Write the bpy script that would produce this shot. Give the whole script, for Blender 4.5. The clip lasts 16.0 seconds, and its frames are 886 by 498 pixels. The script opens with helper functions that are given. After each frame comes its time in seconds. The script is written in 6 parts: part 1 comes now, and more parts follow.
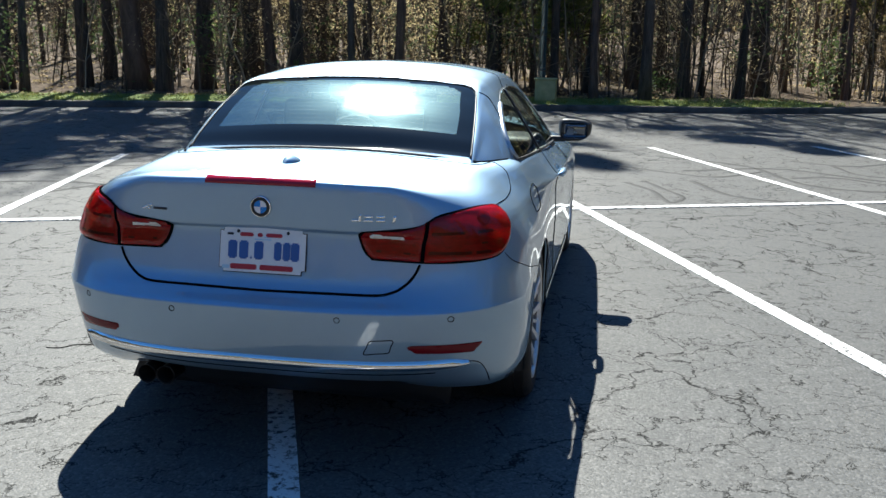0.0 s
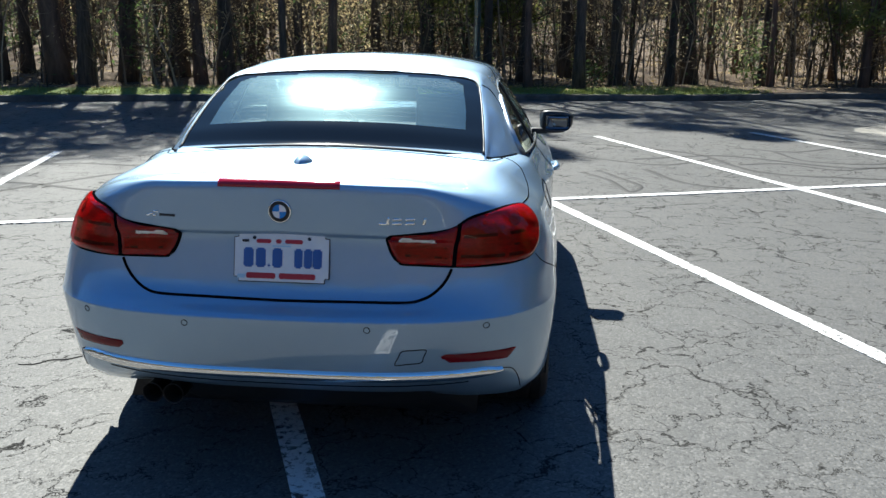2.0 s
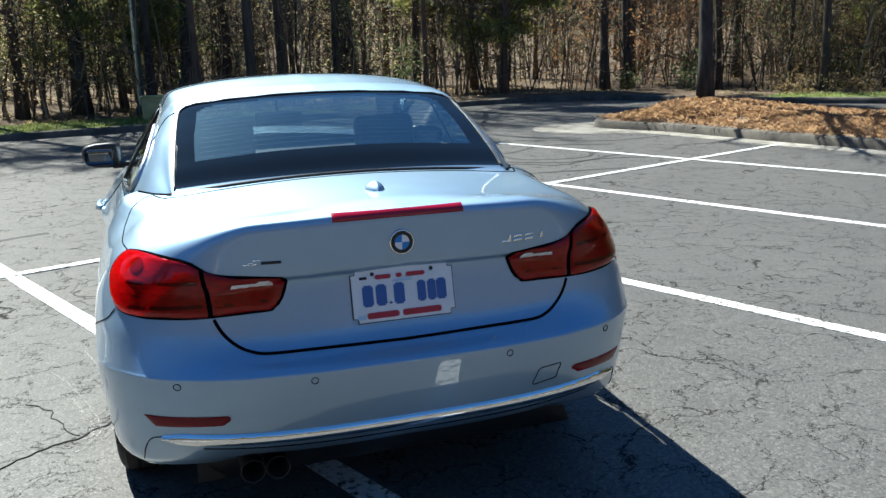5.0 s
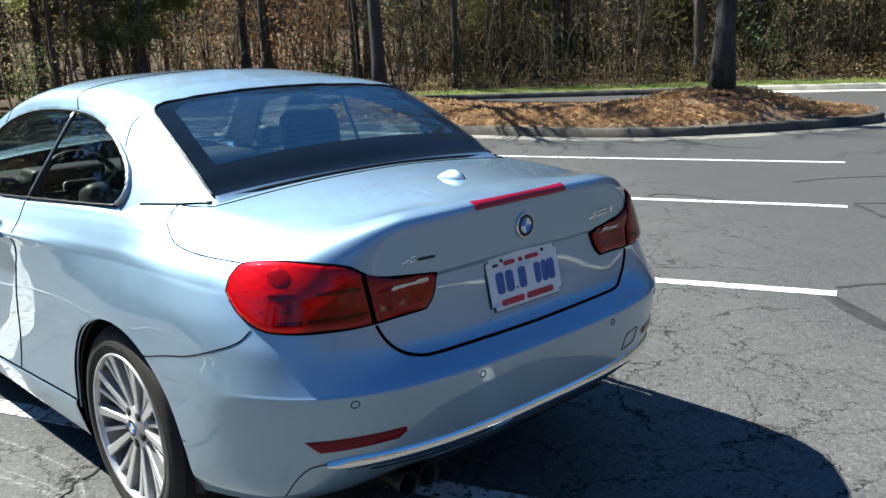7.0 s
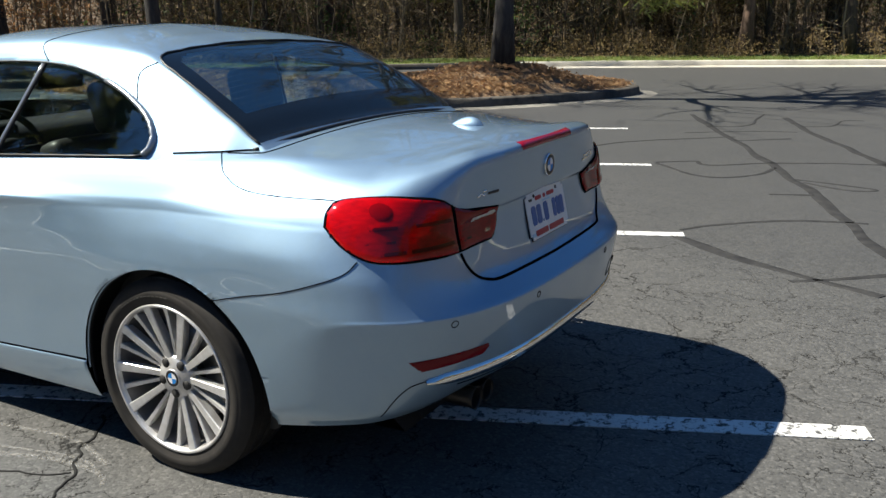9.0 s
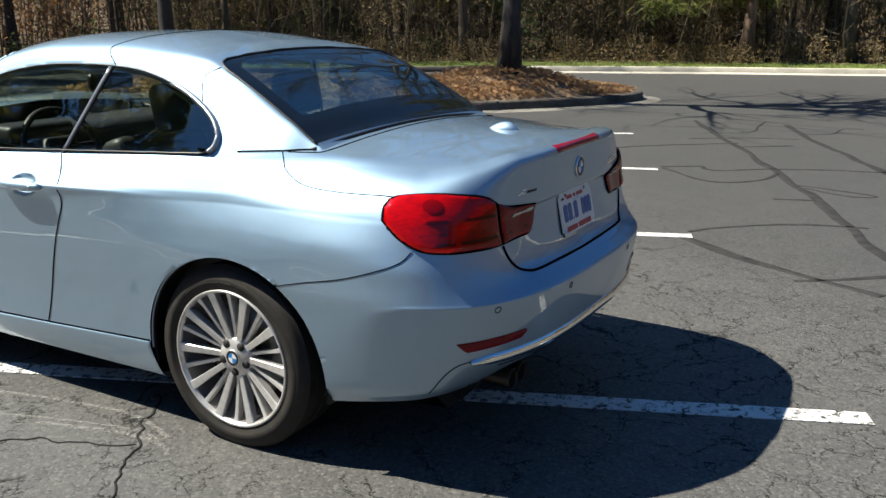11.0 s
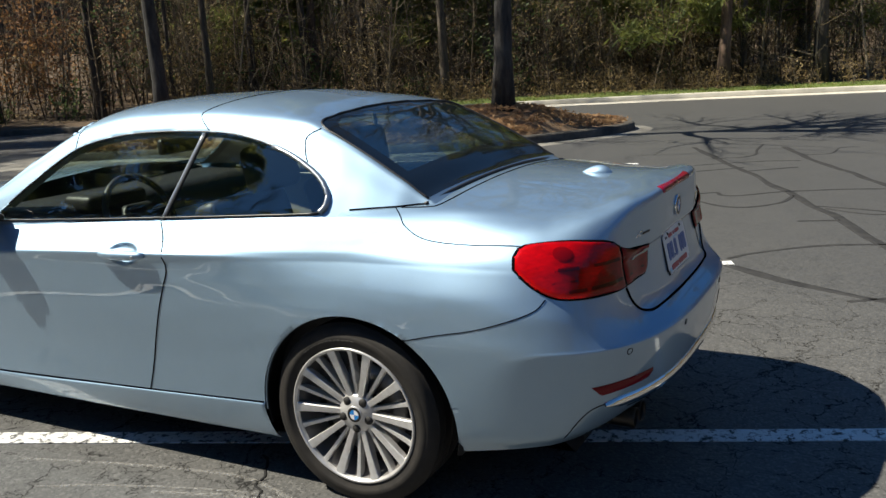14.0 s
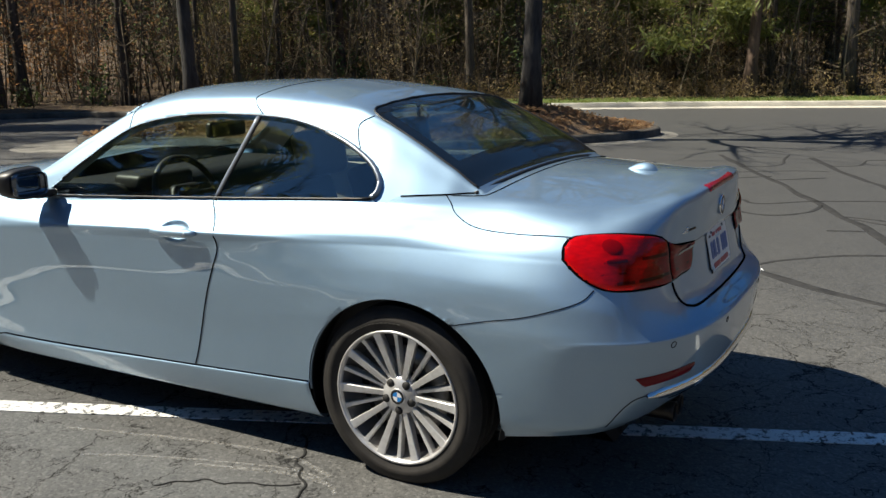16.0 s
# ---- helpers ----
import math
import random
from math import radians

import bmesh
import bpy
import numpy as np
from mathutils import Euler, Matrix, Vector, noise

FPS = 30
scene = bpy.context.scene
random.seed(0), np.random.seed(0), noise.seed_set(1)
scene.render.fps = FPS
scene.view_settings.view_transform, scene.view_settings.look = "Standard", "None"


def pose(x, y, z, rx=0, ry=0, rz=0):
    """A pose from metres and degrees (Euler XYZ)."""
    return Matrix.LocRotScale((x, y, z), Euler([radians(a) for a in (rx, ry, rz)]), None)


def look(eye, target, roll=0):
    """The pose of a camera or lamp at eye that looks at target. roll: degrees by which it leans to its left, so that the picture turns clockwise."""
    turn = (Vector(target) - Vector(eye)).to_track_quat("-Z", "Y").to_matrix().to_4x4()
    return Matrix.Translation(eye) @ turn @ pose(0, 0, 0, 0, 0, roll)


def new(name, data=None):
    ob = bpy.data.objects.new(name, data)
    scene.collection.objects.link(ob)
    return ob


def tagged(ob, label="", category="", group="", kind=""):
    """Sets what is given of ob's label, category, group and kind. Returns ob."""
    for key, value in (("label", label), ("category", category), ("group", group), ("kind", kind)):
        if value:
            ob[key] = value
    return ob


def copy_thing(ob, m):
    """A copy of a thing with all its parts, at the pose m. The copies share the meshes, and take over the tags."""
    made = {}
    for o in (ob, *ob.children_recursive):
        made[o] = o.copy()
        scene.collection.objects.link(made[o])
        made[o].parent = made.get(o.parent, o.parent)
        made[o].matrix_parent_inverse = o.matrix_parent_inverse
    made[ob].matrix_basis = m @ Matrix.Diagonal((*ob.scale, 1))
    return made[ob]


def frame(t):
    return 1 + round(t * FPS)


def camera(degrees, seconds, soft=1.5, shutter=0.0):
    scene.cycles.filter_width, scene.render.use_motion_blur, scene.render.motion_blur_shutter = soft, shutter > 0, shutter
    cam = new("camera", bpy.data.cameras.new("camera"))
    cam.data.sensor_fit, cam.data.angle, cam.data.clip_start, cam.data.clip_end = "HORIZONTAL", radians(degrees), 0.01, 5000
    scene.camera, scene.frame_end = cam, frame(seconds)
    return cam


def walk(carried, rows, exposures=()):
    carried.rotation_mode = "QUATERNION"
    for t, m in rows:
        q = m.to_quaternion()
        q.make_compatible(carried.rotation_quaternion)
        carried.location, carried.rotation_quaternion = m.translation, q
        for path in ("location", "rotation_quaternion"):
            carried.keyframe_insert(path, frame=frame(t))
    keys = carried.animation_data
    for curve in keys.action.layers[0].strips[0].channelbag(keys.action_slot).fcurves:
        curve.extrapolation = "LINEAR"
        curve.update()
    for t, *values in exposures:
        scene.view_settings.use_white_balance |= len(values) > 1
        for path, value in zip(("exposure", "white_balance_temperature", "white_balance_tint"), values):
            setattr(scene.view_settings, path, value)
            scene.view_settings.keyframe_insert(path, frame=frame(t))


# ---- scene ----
cam = camera(53.0, 16.0)
PATH = [
    (0, (1.144, -3.646, 1.47), (0.783, -1.731, 1.017), 0.9),
    (0.5, (1.111, -3.667, 1.46), (0.743, -1.755, 1.004), 2.0),
    (1, (1.031, -3.643, 1.466), (0.671, -1.73, 1.005), 1.8),
    (1.5, (0.887, -3.588, 1.464), (0.587, -1.668, 0.993), 0.6),
    (2, (0.782, -3.546, 1.473), (0.588, -1.612, 1.0), 0.6),
    (2.5, (0.6, -3.587, 1.471), (0.571, -1.64, 1.015), 0.4),
    (3, (0.389, -3.644, 1.473), (0.432, -1.696, 1.019), 0.7),
    (3.5, (0.212, -3.628, 1.466), (0.339, -1.683, 1.016), 0.0),
    (6, (-1.336, -2.964, 1.449), (-0.341, -1.284, 1.02), -2.6),
    (6.5, (-1.625, -2.779, 1.439), (-0.447, -1.222, 1.005), -2.8),
    (7, (-1.891, -2.554, 1.448), (-0.56, -1.131, 0.995), -2.3),
    (7.5, (-2.177, -2.409, 1.428), (-0.72, -1.123, 0.955), -2.2),
    (8, (-2.373, -2.248, 1.415), (-0.831, -1.069, 0.933), -2.1),
    (8.5, (-2.488, -2.087, 1.408), (-0.872, -1.025, 0.897), -1.2),
    (9, (-2.658, -2.012, 1.409), (-0.984, -1.047, 0.893), -0.7),
    (9.5, (-2.858, -2.003, 1.451), (-1.169, -1.058, 0.944), -0.1),
    (12, (-2.968, -2.012, 1.443), (-1.312, -1.011, 0.935), 0.6),
    (12.5, (-2.987, -1.943, 1.475), (-1.364, -0.878, 0.995), 0.1),
    (13, (-2.993, -1.779, 1.493), (-1.339, -0.764, 1.008), -2.2),
    (13.5, (-3.08, -1.673, 1.502), (-1.392, -0.7, 1.052), -2.4),
    (14, (-3.2, -1.622, 1.506), (-1.478, -0.701, 1.074), -2.9),
    (14.5, (-3.251, -1.606, 1.5), (-1.522, -0.693, 1.08), -2.8),
    (15, (-3.254, -1.584, 1.493), (-1.527, -0.667, 1.075), -2.2),
    (15.5, (-3.253, -1.565, 1.49), (-1.532, -0.634, 1.074), -1.2),
    (16, (-3.315, -1.552, 1.484), (-1.608, -0.602, 1.052), -0.8),
]
EXPOSURES = [(0.0, 1.4, 6250, 4), (2.0, 1.4, 6250, 4), (3.5, 1.49, 6250, 3), (6.0, 1.37, 6250, 2), (7.2, 1.4, 6300, 3), (8.2, 1.19, 6500, 5), (9.0, 0.9, 6800, 6), (12.0, 0.95, 6900, 6), (13.0, 0.77, 6950, 6), (16.0, 0.74, 7050, 6)]
walk(cam, [(t, look(eye, target, roll)) for t, eye, target, roll in PATH], EXPOSURES)

# ---- light ----
SUN = Vector((-0.295, 0.72, 1.0)).normalized()
world = bpy.data.worlds.new("sky")
scene.world = world
world.use_nodes = True
wn = world.node_tree.nodes
sky = wn.new("ShaderNodeTexSky")
sky.sky_type = "NISHITA"
sky.sun_disc = False
sky.sun_elevation = math.asin(SUN.z)
sky.sun_rotation = math.atan2(SUN.x, SUN.y)
sky.air_density, sky.dust_density, sky.ozone_density = 1.0, 0.6, 5.0
sky.altitude = 1500
wn["Background"].inputs[1].default_value = 0.05
deep = wn.new("ShaderNodeMix")
deep.data_type, deep.blend_type = "RGBA", "MULTIPLY"
deep.inputs["Factor"].default_value = 1.0
deep.inputs[7].default_value = (0.56, 0.98, 1.28, 1)
world.node_tree.links.new(sky.outputs[0], deep.inputs[6])
world.node_tree.links.new(deep.outputs[2], wn["Background"].inputs[0])
sun_data = bpy.data.lights.new("sun", "SUN")
sun_data.energy, sun_data.angle, sun_data.color = 5.0, radians(0.55), (1.0, 0.955, 0.88)
sun = new("sun", sun_data)
sun.matrix_world = look(SUN * 50, (0, 0, 0))


# ---- mesh helpers ----
def clamp(v, a=0.0, b=1.0):
    return max(a, min(b, v))


def mesh_of(name, verts, faces, mats, smooth=True, index=None):
    me = bpy.data.meshes.new(name)
    me.from_pydata([tuple(map(float, v)) for v in verts], [], [tuple(map(int, f)) for f in faces])
    for m in mats if isinstance(mats, (list, tuple)) else [mats]:
        me.materials.append(m)
    if index is not None:
        me.polygons.foreach_set("material_index", np.asarray(index, dtype=np.int32))
    if smooth:
        me.polygons.foreach_set("use_smooth", np.ones(len(me.polygons), dtype=bool))
    me.update()
    return me


def piece(name, verts, faces, mat, parent=None, label="", smooth=True):
    """One mesh object from vertices and faces, as a part of its parent."""
    ob = new(name, mesh_of(name, verts, faces, mat, smooth))
    if parent:
        ob.parent = parent
    if label:
        ob["label"] = label
    return ob


def part(name, bm, mat, parent=None, label="", smooth=True):
    me = bpy.data.meshes.new(name)
    bm.to_mesh(me)
    bm.free()
    me.materials.append(mat)
    if smooth:
        me.polygons.foreach_set("use_smooth", np.ones(len(me.polygons), dtype=bool))
    ob = new(name, me)
    if parent:
        ob.parent = parent
    if label:
        ob["label"] = label
    return ob


def again(ob, m, parent=None):
    """Another object on the same mesh, at the pose m under the parent."""
    twin = new(ob.name.split(".")[0], ob.data)
    twin.parent = parent or ob.parent
    twin.matrix_basis = m
    if "label" in ob:
        twin["label"] = ob["label"]
    return twin


def empty(name, m=None):
    e = new(name)
    e.empty_display_size = 0.2
    if m is not None:
        e.matrix_basis = m
    return e


def smooth_by_angle(ob, degrees=35):
    me = ob.data
    bm = bmesh.new()
    bm.from_mesh(me)
    for e in bm.edges:
        if len(e.link_faces) == 2 and e.calc_face_angle(0) > radians(degrees):
            e.smooth = False
    bm.to_mesh(me)
    bm.free()
    return ob


def spline(points, per=8, closed=False):
    """A smooth line through the points (Catmull-Rom)."""
    P = [np.array(p, dtype=float) for p in points]
    n = len(P)
    out = []
    for i in range(n if closed else n - 1):
        p0 = P[(i - 1) % n] if closed or i > 0 else 2 * P[0] - P[1]
        p1, p2 = P[i], P[(i + 1) % n]
        p3 = P[(i + 2) % n] if closed or i + 2 < n else 2 * P[-1] - P[-2]
        for k in range(per):
            t = k / per
            out.append(0.5 * (2 * p1 + (p2 - p0) * t + (2 * p0 - 5 * p1 + 4 * p2 - p3) * t * t + (3 * p1 - p0 - 3 * p2 + p3) * t ** 3))
    if not closed:
        out.append(P[-1])
    return np.array(out)


def tube_data(path, radius, sides=6, closed=False, flat=1.0, cap=True):
    """Vertices and faces of a tube along the path; radius a number or one for each point; flat squeezes it."""
    P = [Vector(p) for p in path]
    n = len(P)
    R = [radius] * n if isinstance(radius, (int, float)) else list(radius)
    verts, faces = [], []
    up = None
    for i, p in enumerate(P):
        a = P[(i - 1) % n] if closed or i > 0 else p
        b = P[(i + 1) % n] if closed or i < n - 1 else p
        d = (b - a).normalized() if (b - a).length > 1e-9 else Vector((0, 0, 1))
        if up is None:
            up = Vector((0, 0, 1)) if abs(d.z) < 0.9 else Vector((1, 0, 0))
        side = d.cross(up).normalized()
        up = side.cross(d).normalized()
        for k in range(sides):
            w = 2 * math.pi * k / sides
            verts.append(p + side * (math.cos(w) * R[i]) + up * (math.sin(w) * R[i] * flat))
    for i in range(n if closed else n - 1):
        j = (i + 1) % n
        for k in range(sides):
            faces.append((i * sides + k, i * sides + (k + 1) % sides, j * sides + (k + 1) % sides, j * sides + k))
    if cap and not closed:
        faces.append(tuple(range(sides - 1, -1, -1)))
        faces.append(tuple((n - 1) * sides + k for k in range(sides)))
    return verts, faces


def tube(name, path, radius, mat, parent=None, label="", **more):
    v, f = tube_data(path, radius, **more)
    return piece(name, v, f, mat, parent, label)


def lathe_data(profile, sides=48, axis="x", closed=False):
    """A turned shape: profile of (along, radius) about the axis."""
    verts, faces = [], []
    n = len(profile)
    for k in range(sides):
        w = 2 * math.pi * k / sides
        c, s = math.cos(w), math.sin(w)
        for a, r in profile:
            verts.append({"x": (a, r * c, r * s), "y": (r * c, a, r * s), "z": (r * c, r * s, a)}[axis])
    for k in range(sides):
        j = (k + 1) % sides
        for i in range(n if closed else n - 1):
            i2 = (i + 1) % n
            faces.append((k * n + i, k * n + i2, j * n + i2, j * n + i))
    return verts, faces


def box_bm(sx, sy, sz, bevel=0.0, segments=2, centre=(0, 0, 0), bm=None, turn=None):
    own = bm is None
    b = bmesh.new()
    bmesh.ops.create_cube(b, size=1)
    bmesh.ops.scale(b, vec=(sx, sy, sz), verts=b.verts)
    if bevel:
        bmesh.ops.bevel(b, geom=b.edges[:], offset=bevel, segments=segments, affect="EDGES", profile=0.6)
    if turn is not None:
        bmesh.ops.transform(b, matrix=turn, verts=b.verts)
    bmesh.ops.translate(b, vec=centre, verts=b.verts)
    if own:
        return b
    me = bpy.data.meshes.new("tmp")
    b.to_mesh(me)
    b.free()
    bm.from_mesh(me)
    bpy.data.meshes.remove(me)
    return bm


def sdf_poly(pts, poly):
    """Signed distance of 2D points to a closed polygon, negative inside."""
    pts, poly = np.asarray(pts, float), np.asarray(poly, float)
    best = np.full(len(pts), 1e9)
    inside = np.zeros(len(pts), bool)
    for a, b in zip(poly, np.roll(poly, -1, axis=0)):
        ab = b - a
        t = np.clip(((pts - a) @ ab) / max(ab @ ab, 1e-12), 0, 1)
        best = np.minimum(best, np.hypot(*(pts - a - t[:, None] * ab).T))
        cross = (a[1] > pts[:, 1]) != (b[1] > pts[:, 1])
        xs = a[0] + (pts[:, 1] - a[1]) * ab[0] / (ab[1] if abs(ab[1]) > 1e-12 else 1e-12)
        inside ^= cross & (pts[:, 0] < xs)
    return np.where(inside, -best, best)


# ---- materials ----
def material(name, colour=(0.5, 0.5, 0.5), rough=0.5, metal=0.0, **inputs):
    m = bpy.data.materials.new(name)
    m.use_nodes = True
    b = m.node_tree.nodes["Principled BSDF"]
    b.inputs["Base Color"].default_value = (*colour, 1)
    b.inputs["Roughness"].default_value = rough
    b.inputs["Metallic"].default_value = metal
    for k, v in inputs.items():
        b.inputs[k.replace("_", " ")].default_value = v
    return m


class Nodes:
    """Short writing for a material's node tree."""

    def __init__(self, m):
        self.t = m.node_tree
        self.b = self.t.nodes["Principled BSDF"]
        self.co = self.t.nodes.new("ShaderNodeTexCoord")

    def add(self, kind, **values):
        n = self.t.nodes.new(kind)
        for k, v in values.items():
            n.inputs[k].default_value = v
        return n

    def link(self, a, b):
        self.t.links.new(a, b)

    def noise(self, scale, detail=4, rough=0.6, where="Object", stretch=None, distort=0.0):
        n = self.add("ShaderNodeTexNoise", Scale=scale, Detail=detail, Roughness=rough, Distortion=distort)
        src = self.co.outputs[where]
        if stretch:
            mp = self.add("ShaderNodeMapping")
            mp.inputs["Scale"].default_value = stretch
            self.link(src, mp.inputs[0])
            src = mp.outputs[0]
        self.link(src, n.inputs["Vector"])
        return n.outputs["Fac"]

    def ramp(self, src, *stops):
        r = self.add("ShaderNodeValToRGB")
        e = r.color_ramp.elements
        while len(e) < len(stops):
            e.new(0.5)
        for el, (p, c) in zip(e, stops):
            el.position = p
            el.color = (*c, 1) if isinstance(c, tuple) else (c, c, c, 1)
        self.link(src, r.inputs[0])
        return r.outputs[0]

    def mix(self, fac, a, b, blend="MIX"):
        n = self.add("ShaderNodeMix")
        n.data_type, n.blend_type = "RGBA", blend
        for sock, v in ((n.inputs["Factor"], fac), (n.inputs[6], a), (n.inputs[7], b)):
            if isinstance(v, (int, float)):
                sock.default_value = v if sock.type == "VALUE" else (v, v, v, 1)
            elif isinstance(v, tuple):
                sock.default_value = (*v, 1)
            else:
                self.link(v, sock)
        return n.outputs[2]

    def math(self, op, a, b=0.0):
        n = self.add("ShaderNodeMath")
        n.operation = op
        for sock, v in ((n.inputs[0], a), (n.inputs[1], b)):
            if isinstance(v, (int, float)):
                sock.default_value = v
            else:
                self.link(v, sock)
        return n.outputs[0]

    def colour(self, src):
        self.link(src, self.b.inputs["Base Color"])

    def rough(self, src):
        self.link(src, self.b.inputs["Roughness"])

    def bump(self, src, strength=0.3, distance=0.01):
        n = self.add("ShaderNodeBump", Strength=strength, Distance=distance)
        self.link(src, n.inputs["Height"])
        self.link(n.outputs[0], self.b.inputs["Normal"])


def make_paint():
    m = material("blue_silver_paint", (0.5, 0.65, 0.8), 0.3, 0.98, Coat_Weight=1.0, Coat_Roughness=0.01, Coat_IOR=1.8)
    k = Nodes(m)
    flake = k.add("ShaderNodeTexVoronoi", Scale=1600.0)
    k.link(k.co.outputs["Object"], flake.inputs["Vector"])
    k.colour(k.mix(k.math("MULTIPLY", flake.outputs["Color"], 0.5), (0.285, 0.415, 0.55), (0.385, 0.525, 0.65)))
    dust = k.noise(9, 5, 0.7)
    k.rough(k.ramp(dust, (0.3, 0.55), (0.75, 0.60)))
    return m


PAINT = make_paint()
BLACK = material("black_plastic", (0.012, 0.012, 0.013), 0.45)
GAP = material("dark_gap", (0.003, 0.003, 0.004), 0.9, Specular_IOR_Level=0.0)
FRIT = material("black_glass_border", (0.006, 0.008, 0.010), 0.06)
CHROME = material("chrome", (0.90, 0.89, 0.86), 0.07, 1.0)
SATIN = material("satin_trim", (0.42, 0.46, 0.50), 0.35, 0.9)
RUBBER = material("tyre_rubber", (0.022, 0.020, 0.019), 0.75)
k = Nodes(RUBBER)
k.colour(k.ramp(k.noise(14, 5), (0.3, (0.008, 0.0072, 0.0066)), (0.8, (0.030, 0.025, 0.021))))
k.bump(k.noise(220, 3), 0.15, 0.002)
ALLOY = material("alloy", (0.7, 0.69, 0.68), 0.36, 0.6)
k = Nodes(ALLOY)
k.colour(k.ramp(k.noise(16, 5), (0.3, (0.52, 0.50, 0.48)), (0.65, (0.74, 0.735, 0.73))))
DISC = material("brake_steel", (0.25, 0.24, 0.23), 0.4, 0.9)


def make_glass(name, tint, films=(), mirror=0.14):
    """Thin tinted glass that mirrors by its angle; each film of dust adds a faint gloss of its own breadth."""
    m = bpy.data.materials.new(name)
    m.use_nodes = True
    t = m.node_tree
    t.nodes.clear()
    out = t.nodes.new("ShaderNodeOutputMaterial")
    glossy = t.nodes.new("ShaderNodeBsdfGlossy")
    glossy.inputs["Roughness"].default_value = 0.0
    clear = t.nodes.new("ShaderNodeBsdfTransparent")
    clear.inputs[0].default_value = (*tint, 1)
    facing = t.nodes.new("ShaderNodeLayerWeight")
    facing.inputs[0].default_value = 0.5
    power = t.nodes.new("ShaderNodeMath")
    power.operation = "POWER"
    power.inputs[1].default_value = 5.0
    fres = t.nodes.new("ShaderNodeMath")
    fres.operation = "MULTIPLY_ADD"
    fres.inputs[1].default_value, fres.inputs[2].default_value = 1 - mirror, mirror
    t.links.new(facing.outputs["Facing"], power.inputs[0])
    t.links.new(power.outputs[0], fres.inputs[0])
    mixer = t.nodes.new("ShaderNodeMixShader")
    t.links.new(fres.outputs[0], mixer.inputs[0])
    t.links.new(clear.outputs[0], mixer.inputs[1])
    t.links.new(glossy.outputs[0], mixer.inputs[2])
    last = mixer
    for weight, breadth in films:
        film = t.nodes.new("ShaderNodeBsdfGlossy")
        film.inputs["Roughness"].default_value = breadth
        film.inputs["Color"].default_value = (0.64, 0.94, 0.95, 1)
        over = t.nodes.new("ShaderNodeMixShader")
        over.inputs[0].default_value = weight
        t.links.new(last.outputs[0], over.inputs[1])
        t.links.new(film.outputs[0], over.inputs[2])
        last = over
    t.links.new(last.outputs[0], out.inputs[0])
    return m


GLASS = make_glass("car_glass", (0.66, 0.78, 0.72), (), 0.20)
REAR_GLASS = make_glass("rear_glass", (0.58, 0.72, 0.72), ((0.11, 0.12), (0.004, 0.25), (0.006, 0.5)), 0.2)


